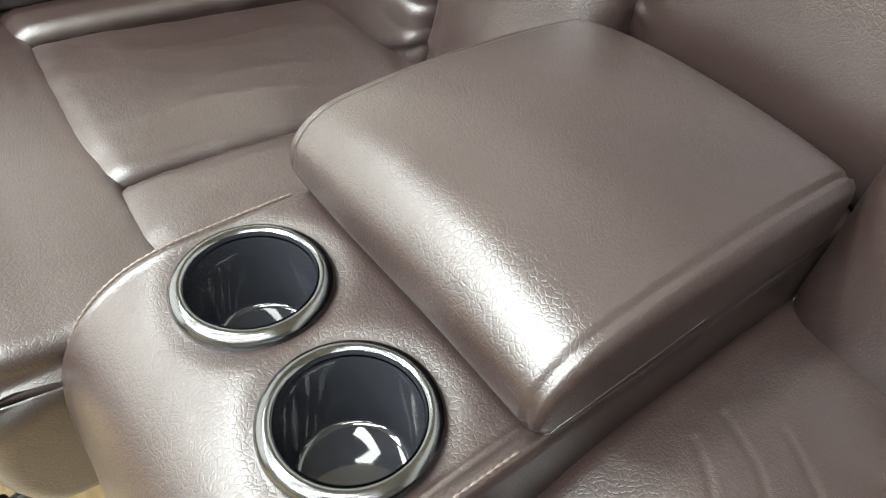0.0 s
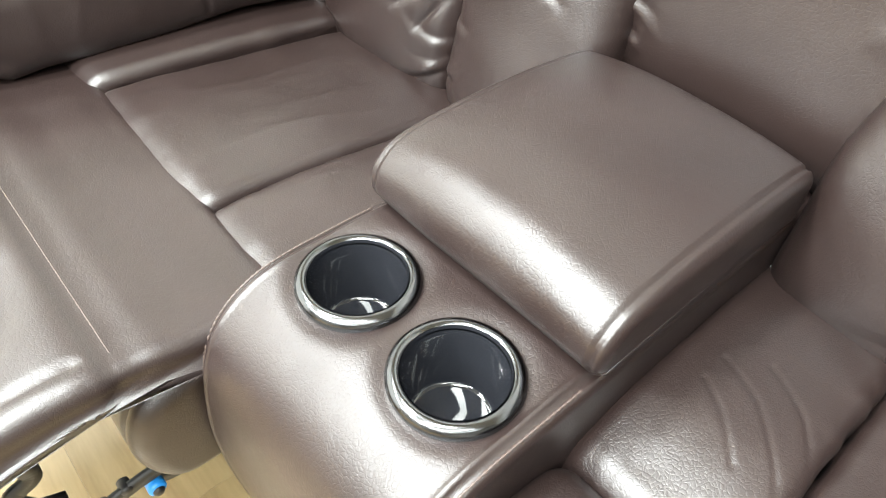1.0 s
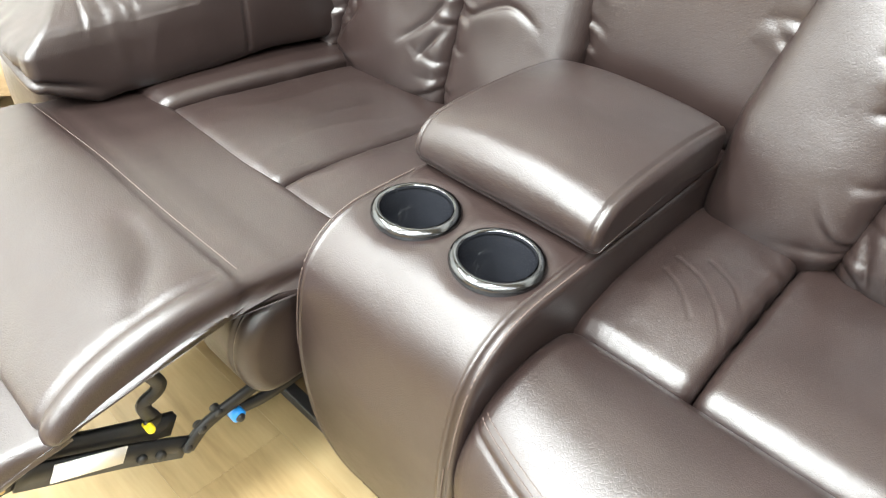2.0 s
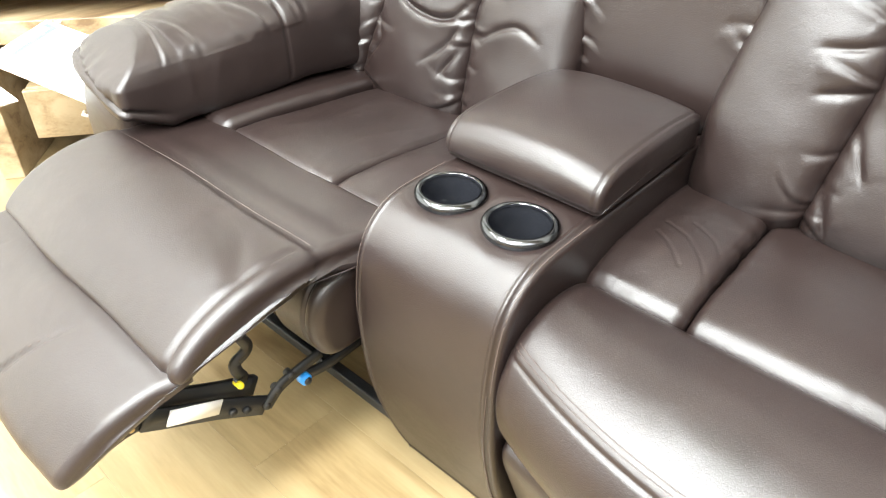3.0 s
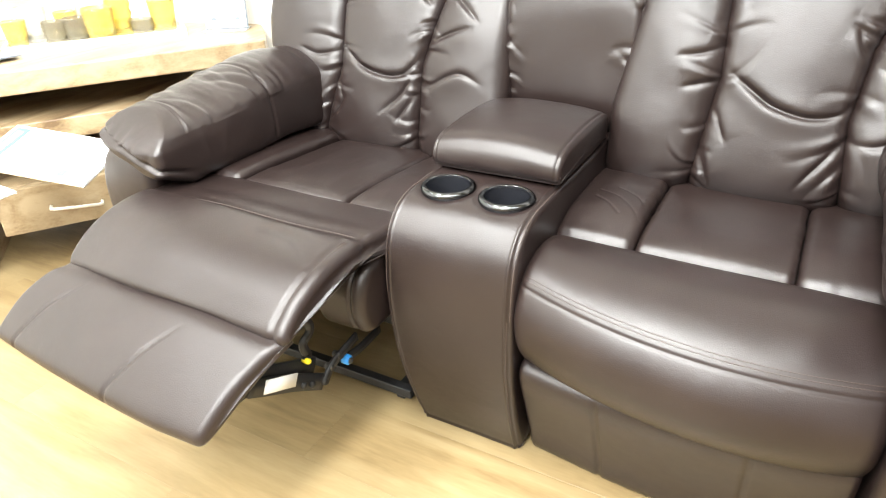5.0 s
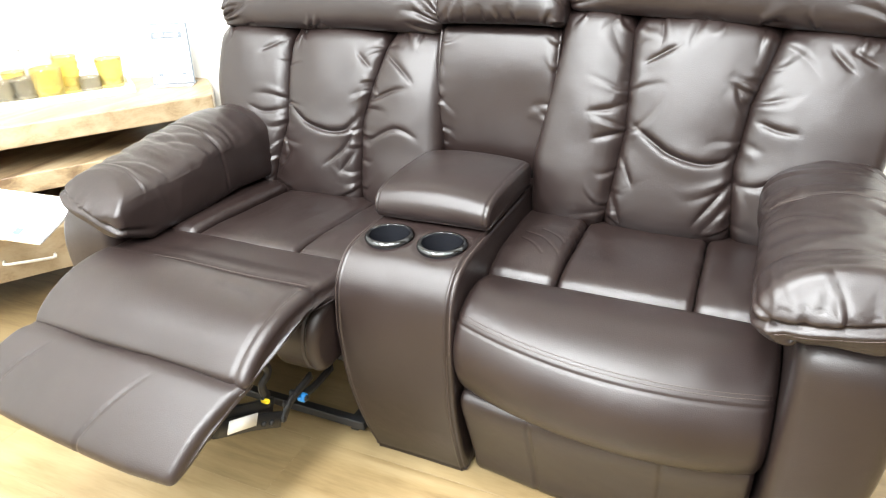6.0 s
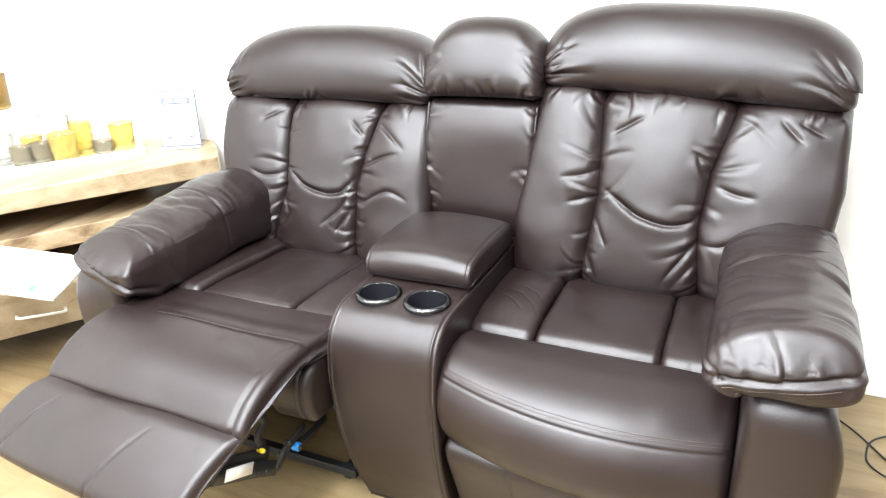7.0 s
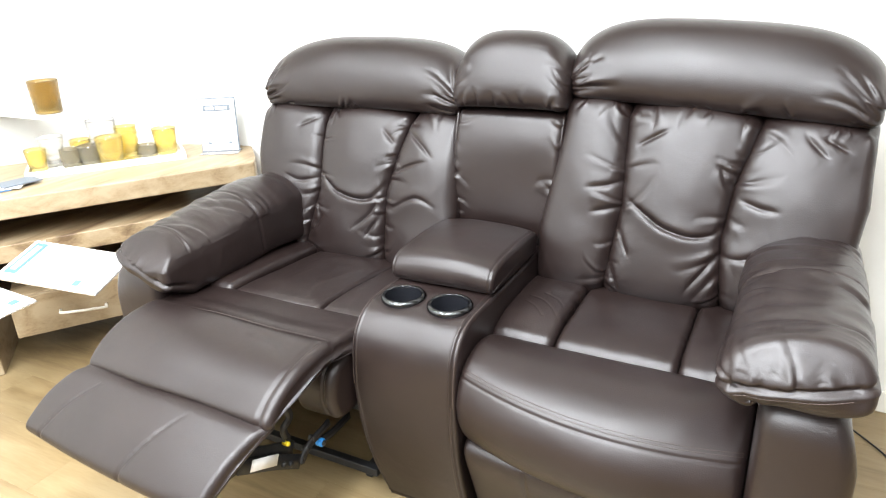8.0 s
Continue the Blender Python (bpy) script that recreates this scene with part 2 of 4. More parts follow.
def puff(u, height, power=3.0):
    """A padded channel: u runs from -1 to 1 between its seams."""
    return height * np.sqrt(np.maximum(0, 1 - np.abs(np.clip(u, -1, 1)) ** power))


def curve_dist(a, b, points, ends=False):
    """Distance of plan points (a, b) from a smooth line through points."""
    c = spline(points, 90)
    best, at = np.full(len(a), 1e9), np.zeros(len(a))
    for k, (p, q) in enumerate(c):
        d = (a - p) ** 2 + (b - q) ** 2
        at = np.where(d < best, k / 89, at)
        best = np.minimum(best, d)
    return (np.sqrt(best), np.sin(math.pi * np.clip(at, 0.02, 0.98)) ** 0.6) if ends else np.sqrt(best)


def stitches(name, surface, points, way, parent, step=0.0060, size=0.0062, thick=0.0015, twin=0.0):
    """Thread along points, laid on a surface by looking along way."""
    verts, faces = surface
    tree = BVHTree.FromPolygons(verts, faces)
    pts = spline(points, max(3, int(np.sum(np.linalg.norm(np.diff(np.array(points), axis=0), axis=1)) / step)))
    way = Vector(way).normalized()
    laid = []
    for p in pts:
        hit, nor, _, _ = tree.ray_cast(Vector(p) - way * 0.3, way)
        if hit is not None:
            laid.append((hit, nor))
    V, F = [], []
    for (a, na), (b, nb) in zip(laid, laid[1:]):
        if (b - a).length > step * 4:
            continue
        d = (b - a).normalized()
        s = d.cross(na).normalized()
        for off in ((-twin / 2, twin / 2) if twin else (0,)):
            mid = (a + b) / 2 + s * off + na * thick * 0.3
            k = len(V)
            for t, w in ((-0.5, 0.35), (0, 1.0), (0.5, 0.35)):
                c = mid + d * size * t
                for q in range(5):
                    g = math.pi * q / 4
                    V.append(tuple(c + s * math.cos(g) * thick * w + na * math.sin(g) * thick * w))
            for i in range(2):
                for q in range(4):
                    F.append((k + i * 5 + q, k + i * 5 + q + 1, k + i * 5 + 6 + q, k + i * 5 + 5 + q))
    if V:
        link(name, V, F, THREAD, parent, "brown stitching thread", True, "stuff")


# ---- the room ----
X0, X1, Y0, Y1, H = -2.60, 3.4, -5.0, 1.10, 2.9
part("wall_north", block(X0 - 0.15, X1 + 0.15, Y1, Y1 + 0.15, 0, H), WALL, kind="structure", label="bright white painted back wall")
# south and east walls are out of view, added to close the room
part("wall_south", block(X0 - 0.15, X1 + 0.15, Y0 - 0.15, Y0, 0, H), UNSEEN_WALL, kind="structure", label="unseen greige wall added behind the camera")
part("wall_west", block(X0 - 0.15, X0, Y0, Y1, 0, H), WALL, kind="structure", label="bright white painted side wall")
part("wall_east", block(X1, X1 + 0.15, Y0, Y1, 0, H), UNSEEN_WALL, kind="structure", label="unseen greige side wall added to close the room")
part("ceiling", block(X0 - 0.15, X1 + 0.15, Y0 - 0.15, Y1 + 0.15, H, H + 0.1), CEIL, kind="structure", label="plain beige ceiling")
floor = part("floor", block(X0 - 0.15, X1 + 0.15, Y0 - 0.15, Y1 + 0.15, -0.12, -0.009), OAK, kind="structure", label="light oak laminate plank floor")
part("baseboard", block(X0, X1, Y1 - 0.014, Y1, 0.0, 0.075, 0.004), TRAY, kind="structure", label="white painted baseboard")

# ---- the sofa ----
sofa = hold("recliner_sofa", 0, 0, 0, "dark brown leather two-seat recliner sofa with centre console", "sofa")


def wrinkle(P, centre, reach, freq, height, seed, slant=(0, 0, 1)):
    """Short soft folds that fade away from a place."""
    d = np.linalg.norm((P - np.array(centre)) / np.array(reach), axis=1)
    q = P @ np.array(slant)
    w = rough3(np.stack([q * freq, P[:, 0] * freq * 0.18, P[:, 2] * freq * 0.18], 1), 1.0, seed)
    return height * np.exp(-d ** 2) * (1 - np.abs(w) * 2)


def crumple(P, scale, seed):
    """Sharp little ridges between flatter hollows, about zero on average."""
    q = P + 0.03 * np.stack([rough3(P, scale * 0.7, seed + k) for k in (31, 32, 33)], 1)
    return (1 - np.abs(rough3(q, scale, seed))) ** 3 + 0.5 * (1 - np.abs(rough3(q, scale * 2.1, seed + 9))) ** 3 - 0.6


def gathers(a, b, roots, seed, depth=0.006, wide=0.0055):
    """Creases pulled from stitched roots (a, b, heading, length): sharp at the root, fading as they run out."""
    rng = random.Random(seed)
    d = np.zeros(len(a))
    for pa, pb, way, long in roots:
        ca, sa = math.cos(way), math.sin(way)
        bend = rng.uniform(-3.0, 3.0)
        t = ((a - pa) * ca + (b - pb) * sa) / long
        c = -(a - pa) * sa + (b - pb) * ca - bend * 0.2 * long * t * t
        w = wide * (0.7 + 0.8 * np.clip(t, 0, 1)) * rng.uniform(0.8, 1.5)
        fade = np.clip((t + 0.12) / 0.12, 0, 1) * np.clip(1 - t, 0, 1) ** 0.8
        side = rng.choice((-1, 1))
        d += depth * rng.uniform(0.5, 1.1) * fade * (0.75 * np.exp(-((c - side * 2.0 * w) / (1.5 * w)) ** 2) - np.exp(-np.abs(c / w) ** 1.4))
    return d


def lumps(P, scale, height, seed):
    return height * rough3(P, scale, seed)


# console between the seats
CUPS = ((-0.067, 0.129), (0.067, 0.129))


def console_skin(P):
    x, y, z = P.T
    d = lumps(P, 9, 0.0015, 3)
    for cx, cy in CUPS:
        rr = np.hypot(x - cx, y - cy)
        d += np.where(z > 0.5, groove(rr - 0.056, 0.004, 0.012), 0)
    d += groove(np.where(np.abs(x) < 0.145, np.abs(np.abs(x) - 0.1385), 1), 0.0042, 0.0028)
    d += np.where(np.abs(x) < 0.147, 0.0018 * np.exp(-((np.abs(x) - 0.1325) / 0.0030) ** 2), 0)
    return d


CONSOLE = [(0.62, 0.60), (0.60, 0.618), (0.45, 0.62), (0.3, 0.62), (0.17, 0.621), (0.085, 0.617), (0.035, 0.597), (0.0, 0.555), (-0.016, 0.49), (-0.02, 0.40),
           (-0.006, 0.27), (0.028, 0.14), (0.075, 0.02), (0.10, 0.004), (0.3, 0.004), (0.6, 0.004), (0.62, 0.02), (0.62, 0.3)]


def console_taper(P):
    P = P.copy()
    P[:, 0] *= np.where(P[:, 2] < 0.45, 1 - 0.10 * (np.maximum(0, 0.45 - P[:, 2]) / 0.45) ** 1.5, 1)
    return P


cv, cf = loft(CONSOLE, -0.148, 0.148, 0.016, 420, 150, "x", console_skin, console_taper, cap=0.001)
cvn = np.array(cv)
kept = []
for f in cf:
    c = cvn[list(f)].mean(0)
    if c[2] > 0.5 and min(math.hypot(c[0] - a, c[1] - b) for a, b in CUPS) < 0.0515:
        continue
    kept.append(f)
console = link("console", cv, kept, LEATHER, sofa, "upright leather console with curved front")
for sx in (-1, 1):
    line = [(sx * 0.1385, 0.20, 0.62), (sx * 0.1385, 0.12, 0.62), (sx * 0.1385, 0.05, 0.60), (sx * 0.1385, 0.005, 0.56)]
    stitches("seam", (cv, cf), line, (0, 0, -1), console, twin=0.0075)
    low = [(sx * 0.1385, -0.01, 0.55), (sx * 0.1375, -0.02, 0.42), (sx * 0.1325, 0.0, 0.25), (sx * 0.1265, 0.05, 0.06)]
    stitches("seam", (cv, cf), low, (0, 1, 0), console, twin=0.0075)

RIM = [(0.0455, 0.612), (0.0450, 0.6215), (0.0462, 0.6248), (0.0490, 0.6270), (0.0525, 0.6268), (0.0560, 0.6248), (0.0585, 0.6215), (0.0590, 0.6180), (0.0575, 0.612)]
POT = [(0.0462, 0.626), (0.0448, 0.62), (0.0440, 0.60), (0.0422, 0.5505), (0.0412, 0.5475), (0.036, 0.5470), (0.0, 0.5470)]
for cx, cy in CUPS:
    v, f = lathe(RIM, (cx, cy, 0), 64)
    rim = link("cup_rim", v, f, CHROME, console, "polished chrome cup holder rim")
    v, f = lathe(POT, (cx, cy, 0), 64)
    link("cup_liner", v, f, LINER, console, "dark polished cup holder well")

LID = [(0.208, 0.634), (0.200, 0.652), (0.207, 0.682), (0.236, 0.705), (0.30, 0.714), (0.40, 0.716), (0.46, 0.714), (0.506, 0.709), (0.525, 0.698), (0.530, 0.67), (0.526, 0.636),
       (0.51, 0.626), (0.4, 0.626), (0.23, 0.626)]


def lid_skin(P):
    x, y, z = P.T
    d = lumps(P, 7, 0.002, 8)
    edge = np.where(np.abs(x) < 0.149, np.abs(np.abs(x) - 0.1385), 1)
    return d + groove(edge, 0.0035, 0.0024) * (z > 0.64)


def lid_crown(P):
    P = P.copy()
    P[:, 2] -= 0.016 * np.clip(np.abs(P[:, 0]) / 0.152, 0, 1) ** 2.5 * np.clip((P[:, 2] - 0.626) / 0.085, 0, 1)
    return P


lv, lf = loft(LID, -0.151, 0.151, 0.014, 260, 110, "x", lid_skin, lid_crown, cap=0.002)
lid = link("console_lid", lv, lf, LEATHER, console, "padded leather storage lid with stitched edges")
for sx in (-1, 1):
    stitches("lid_seam", (lv, lf), [(sx * 0.1385, 0.23, 0.69), (sx * 0.1385, 0.32, 0.70), (sx * 0.1385, 0.45, 0.70), (sx * 0.1385, 0.512, 0.70)], (0, 0, -1), console, twin=0.0085)
    stitches("lid_seam", (lv, lf), [(sx * 0.1385, 0.2, 0.64), (sx * 0.1385, 0.2, 0.66), (sx * 0.1385, 0.21, 0.69)], (0, 1, 0), console, twin=0.0085)


# seats
def cushion(name, x0, x1, y0, y1, z0, z1, thick, bulge, seed, parent, label="", r=0.016, fold=None, n=90, m=60):
    """A padded seat panel, its top sloping from z0 in front to z1 behind."""
    sec = [(y0, z0 - thick * 0.55), (y0 + 0.003, z0 - 0.030), (y0 + 0.014, z0 - 0.010), (y0 + 0.034, z0 + 0.001), (y0 * 0.75 + y1 * 0.25, z0 * 0.75 + z1 * 0.25 + bulge), ((y0 + y1) / 2, (z0 + z1) / 2 + bulge),
           (y0 * 0.35 + y1 * 0.65, z0 * 0.35 + z1 * 0.65 + bulge * 0.9), (y0 * 0.16 + y1 * 0.84, z0 * 0.16 + z1 * 0.84 + 0.003), (y1, z1 - 0.025), (y1 + 0.01, z1 - thick * 0.75), ((y0 + y1) / 2, (z0 + z1) / 2 - thick), (y0 + 0.01, z0 - thick)]

    def skin(P):
        u = (P[:, 0] - (x0 + x1) / 2) / ((x1 - x0) / 2)
        d = lumps(P, 6, 0.003, seed) + 0.007 * (1 - u ** 2)
        # puckers along the side joints
        e = np.minimum(P[:, 0] - x0, x1 - P[:, 0])
        d += 0.0022 * np.exp(-e / 0.016) * rough3(np.stack([P[:, 1] * 55, P[:, 0] * 9, P[:, 2] * 3], 1), 1, seed + 2)
        d += 0.0014 * crumple(P, 7, seed + 3)
        d += wrinkle(P, ((x0 + x1) / 2, y0 + 0.02, z0), ((x1 - x0) * 0.5, 0.03, 0.03), 60, 0.0007, seed + 5, (1, 0.3, 0))
        if fold is not None:
            d += fold(P)
        return d
    v, f = loft(sec, x0, x1, r, n, m, "x", skin)
    return link(name, v, f, LEATHER, parent, label)


# right seat, closed
cushion("seat_side_panel", 0.143, 0.309, 0.192, 0.60, 0.538, 0.550, 0.10, 0.016, 11, sofa, r=0.020,
        fold=lambda P: sum(groove(curve_dist(P[:, 0], P[:, 1], c), 0.0011, 0.0030) * (P[:, 2] > 0.5)
                           for c in ([(0.19, 0.37), (0.235, 0.35), (0.275, 0.31), (0.30, 0.275)], [(0.19, 0.335), (0.22, 0.315), (0.255, 0.28)], [(0.225, 0.395), (0.27, 0.37), (0.30, 0.33)])), n=340, m=90)
cushion("seat_panel", 0.311, 0.606, 0.198, 0.60, 0.530, 0.540, 0.10, 0.008, 12, sofa, r=0.018)
cushion("seat_side_panel", 0.608, 0.80, 0.198, 0.60, 0.528, 0.54, 0.10, 0.010, 13, sofa, r=0.018)

ROLL = [(0.198, 0.475), (0.194, 0.505), (0.182, 0.524), (0.155, 0.536), (0.09, 0.540), (0.03, 0.524), (-0.02, 0.492), (-0.05, 0.44), (-0.052, 0.385), (-0.03, 0.335), (0.0, 0.318), (0.1, 0.32), (0.2, 0.36)]


def roll_bow(P):
    P = P.copy()
    u = (P[:, 0] - 0.46) / 0.31
    k = np.clip((0.20 - P[:, 1]) / 0.2, 0, 1.1)
    P[:, 1] -= k * (0.055 * (1 - u ** 2) - 0.03)
    P[:, 2] += -0.02 * k * (P[:, 0] - 0.46) / 0.31
    return P


SEAM = 0.492


def roll_skin(P):
    x, y, z = P.T
    d = lumps(P, 6, 0.004, 21) + groove(z - SEAM + 0.008, 0.0028, 0.0025) * (y < 0.1)
    return d + puff((x - 0.46) / 0.32, 0.006, 6)


rv, rf = loft(ROLL, 0.147, 0.778, 0.022, 280, 130, "x", roll_skin, roll_bow)
roll = link("seat_front_roll", rv, rf, LEATHER, sofa, "rounded leather seat front with double stitched seam")
xs = np.linspace(0.158, 0.772, 12)
front = roll_bow(np.array([(x, -0.012, SEAM) for x in xs]))
stitches("seam", (rv, rf), [(p[0], p[1], p[2] + 0.006) for p in front], (0, 0.9, -0.45), roll, 0.0062, 0.0058, 0.0011, 0.008)

BASE = [(0.13, 0.010), (0.10, 0.016), (0.075, 0.09), (0.034, 0.20), (0.010, 0.27), (0.012, 0.303), (0.045, 0.320), (0.12, 0.322), (0.3, 0.32), (0.3, 0.02)]


def base_skin(P):
    x = P[:, 0]
    return lumps(P, 6, 0.004, 31) + groove(x - 0.32, 0.005, 0.004) + groove(x - 0.60, 0.005, 0.004)


def base_bow(P):
    P = P.copy()
    P[:, 1] -= np.where(P[:, 1] < 0.2, 0.03 * (1 - ((P[:, 0] - 0.46) / 0.31) ** 2), 0)
    return P


v, f = loft(BASE, 0.150, 0.768, 0.012, 90, 120, "x", base_skin, base_bow)
link("front_base_panel", v, f, LEATHER, sofa, "leather front panel below the seat")

# left seat, footrest out
cushion("seat_panel", -0.634, -0.322, 0.074, 0.60, 0.550, 0.508, 0.10, 0.008, 14, sofa, r=0.018)
cushion("seat_side_panel", -0.320, -0.143, 0.074, 0.60, 0.548, 0.508, 0.10, 0.010, 15, sofa, r=0.018)
cushion("seat_side_panel", -0.80, -0.636, 0.074, 0.60, 0.560, 0.53, 0.10, 0.008, 16, sofa, r=0.018)

FLAP = [(0.104, 0.49), (0.106, 0.530), (0.096, 0.550), (0.066, 0.556), (0.0, 0.562), (-0.06, 0.570), (-0.12, 0.575), (-0.20, 0.568), (-0.27, 0.545), (-0.318, 0.512), (-0.330, 0.488), (-0.312, 0.478), (-0.25, 0.500),
        (-0.15, 0.522), (-0.05, 0.516), (0.05, 0.48)]


def flap_shear(P):
    P = P.copy()
    P[:, 1] += 0.012 * np.clip((-0.25 - P[:, 0]) / 0.5, 0, 1) * np.clip(-P[:, 1] / 0.3, 0, 1.1)
    return P


def flap_skin(P):
    x, y, z = P.T
    u = (x + 0.46) / 0.31
    d = lumps(P, 5, 0.005, 41) + (groove(y + 0.080, 0.0035, 0.004) + groove(y + 0.066, 0.004, 0.020)) * (z > 0.53)
    d += np.where(z > 0.5, 0.008 * (1 - u ** 2) * np.clip((-y) / 0.1, 0, 1), 0)
    d += groove(curve_dist(x, y, [(-0.34, -0.125), (-0.26, -0.14), (-0.19, -0.19)]), 0.004, 0.02) * (z > 0.5)
    d += groove(x + 0.172, 0.004, 0.006) * (z > 0.48) * (y < -0.1)
    return d


fv, ff = loft(FLAP, -0.757, -0.143, 0.016, 140, 130, "x", flap_skin, flap_shear)
flap = link("footrest_upper_pad", fv, ff, LEATHER, sofa, "raised leather leg rest pad")
stitches("seam", (fv, ff), [(-0.75, -0.084, 0.58), (-0.5, -0.076, 0.58), (-0.17, -0.073, 0.58)], (0, 0, -1), flap, 0.0065, 0.0066, 0.001)

FOOT = [(-0.30, 0.49), (-0.325, 0.488), (-0.36, 0.482), (-0.42, 0.450), (-0.47, 0.408), (-0.494, 0.380), (-0.490, 0.360), (-0.465, 0.368), (-0.40, 0.418), (-0.33, 0.464), (-0.305, 0.474)]


def foot_seam(y, at=-0.325):
    return at + 0.38 * (y + 0.34)


def foot_skin(P):
    x, y, z = P.T
    d = lumps(P, 5, 0.004, 51) + 0.008 * (1 - ((x + 0.46) / 0.31) ** 2)
    for at in (-0.325, -0.625):
        d += groove(x - foot_seam(y, at), 0.0034, 0.004) * np.clip((-0.35 - y) / 0.06, 0, 1) * (z > y * 0.7 + 0.66)
    return d


def foot_shear(P):
    P = P.copy()
    k = np.clip((-0.32 - P[:, 1]) / 0.16, 0, 1.1)
    P[:, 1] += 0.030 * k * np.clip((-0.25 - P[:, 0]) / 0.5, 0, 1)
    P[:, 0] += -0.066 * k + 0.012 * k * (P[:, 0] + 0.46) / 0.31
    return P


pv, pf = loft(FOOT, -0.757, -0.148, 0.014, 110, 130, "x", foot_skin, foot_shear)
foot = link("footrest_lower_pad", pv, pf, LEATHER, sofa, "extended leather footrest pad with seams")

for at in (-0.325, -0.625):
    line = foot_shear(np.array([(foot_seam(yy, at), yy, 0.5) for yy in (-0.40, -0.43, -0.46, -0.484)]))
    stitches("seam", (pv, pf), [tuple(q) for q in line], (0, 0, -1), foot, 0.0065, 0.0066, 0.0009, 0.008)


# arms
PAD_OUT = {1: 0.952, -1: 0.925}
PAD = [(0.81, 0.640), (0.745, 0.614), (0.709, 0.616), (0.699, 0.650), (0.715, 0.722), (0.77, 0.763), (0.85, 0.778), (0.925, 0.770), (0.960, 0.745), (0.960, 0.712), (0.93, 0.685), (0.87, 0.655)]
PAD_FULL = [(0.81, 0.652), (0.755, 0.643), (0.718, 0.656), (0.704, 0.690), (0.722, 0.730), (0.77, 0.763), (0.85, 0.778), (0.925, 0.768), (0.960, 0.735), (0.966, 0.690), (0.948, 0.668), (0.89, 0.654)]


def arm(side, seed):
    def pad_skin(P):
        x, y, z = P.T
        d = lumps(P, 5, 0.006, seed) + lumps(P, 12, 0.002, seed + 1)
        ax = np.abs(x)
        d += groove(y - 0.30 - 0.01 * np.sin((ax - 0.7) * 12), 0.0042, 0.004) * (z > 0.62)
        zs = 0.682 + 0.17 * (ax - 0.72) if side > 0 else 0.648 + 0.40 * (ax - 0.73)
        nose = np.clip((0.02 - y) / 0.06, 0, 1)
        d += groove(z - zs, 0.008, 0.0055) * nose
        d += 0.003 * np.exp(-((z - zs + 0.010) / 0.006) ** 2) * nose
        # pleats pulled up from the nose seam
        rng = random.Random(seed + 12)
        pull = []
        line = (lambda px: 0.682 + 0.17 * (px - 0.72)) if side > 0 else (lambda px: 0.648 + 0.40 * (px - 0.73))
        px = 0.725
        while px < 0.915:
            pull.append((px, line(px) + 0.006, rng.uniform(1.0, 2.2), rng.uniform(0.025, 0.075)))
            px += rng.uniform(0.012, 0.04)
        if side > 0:
            pull += [(0.715, 0.70, -0.55, 0.15), (0.735, 0.685, -0.75, 0.09)]
        d += gathers(ax, z, pull, seed + 13, 0.0075 if side > 0 else 0.0060, 0.0048) * np.clip((0.07 - y) / 0.06, 0, 1)
        # creases along the top from the outer edge and the back
        cross = [(rng.choice((0.70, 0.94)), rng.uniform(0.0, 0.55), 0, rng.uniform(0.07, 0.20)) for q in range(12)]
        cross = [(px, py, rng.uniform(-0.5, 0.5) + (0 if px < 0.8 else math.pi), n) for px, py, _, n in cross]
        d += gathers(ax, y, cross, seed + 14, 0.0050, 0.0075) * np.clip((z - 0.69) / 0.04, 0, 1)
        # long soft folds across the top
        for yc, dep, wid, bow in ((0.055, 0.0065, 0.014, 0.05), (0.125, 0.006, 0.020, -0.03), (0.205, 0.004, 0.016, 0.04), (0.40, 0.004, 0.018, 0.03), (0.49, 0.005, 0.014, -0.05)):
            t = y - yc - bow * (ax - 0.82) - 0.012 * rough3(P, 9, seed + 6)
            d += 0.5 * dep * (0.5 * np.exp(-((t + 2.2 * wid) / (1.6 * wid)) ** 2) - np.exp(-(t / wid) ** 2)) * np.clip((z - 0.68) / 0.06, 0, 1) * np.clip(0.75 + 0.6 * rough3(P, 7, seed + 7), 0, 1)
        d += crumple(P, 8, seed + 2) * 0.0022 * np.exp(-((y - 0.08) / 0.16) ** 2)
        d += crumple(P * np.array([0.35, 1, 0.5]), 11, seed + 5) * 0.0030 * np.exp(-((y - 0.24) / 0.22) ** 2) * (z > 0.7)
        d += wrinkle(P, (side * 0.80, 0.52, 0.74), (0.12, 0.09, 0.09), 20, 0.004, seed + 4, (0.4, 1, 0))
        return d

    def pad_bend(P):
        P = P.copy()
        k = np.clip((0.06 - P[:, 1]) / 0.15, 0, 1)
        P[:, 1] += (0.05 if side > 0 else 0.10) * np.clip((P[:, 2] - 0.67) / 0.1, 0, 1.1) ** 1.6 * k
        P[:, 2] -= (0.012 if side < 0 else -0.006) * k
        P[:, 2] -= 0.02 * np.clip((P[:, 1] - 0.35) / 0.3, 0, 1)
        low = np.clip((0.70 - P[:, 2]) / 0.09, 0, 1) * np.clip((0.86 - np.abs(P[:, 0])) / 0.1, 0, 1)
        if side > 0:
            P[:, 2] -= 0.035 * low * np.clip((P[:, 1] - 0.02) / 0.12, 0, 1)
            return P
        # the pad beside the raised leg rest lies flatter, its front cut on a slant
        P[:, 2] -= 0.045 * low * np.clip((P[:, 1] + 0.07) / 0.08, 0, 1)
        P[:, 2] -= 0.040 * np.clip((P[:, 2] - 0.66) / 0.11, 0, 1.1) * np.clip((0.42 - P[:, 1]) / 0.34, 0, 1)
        return P
    shape = PAD if side < 0 else PAD_FULL
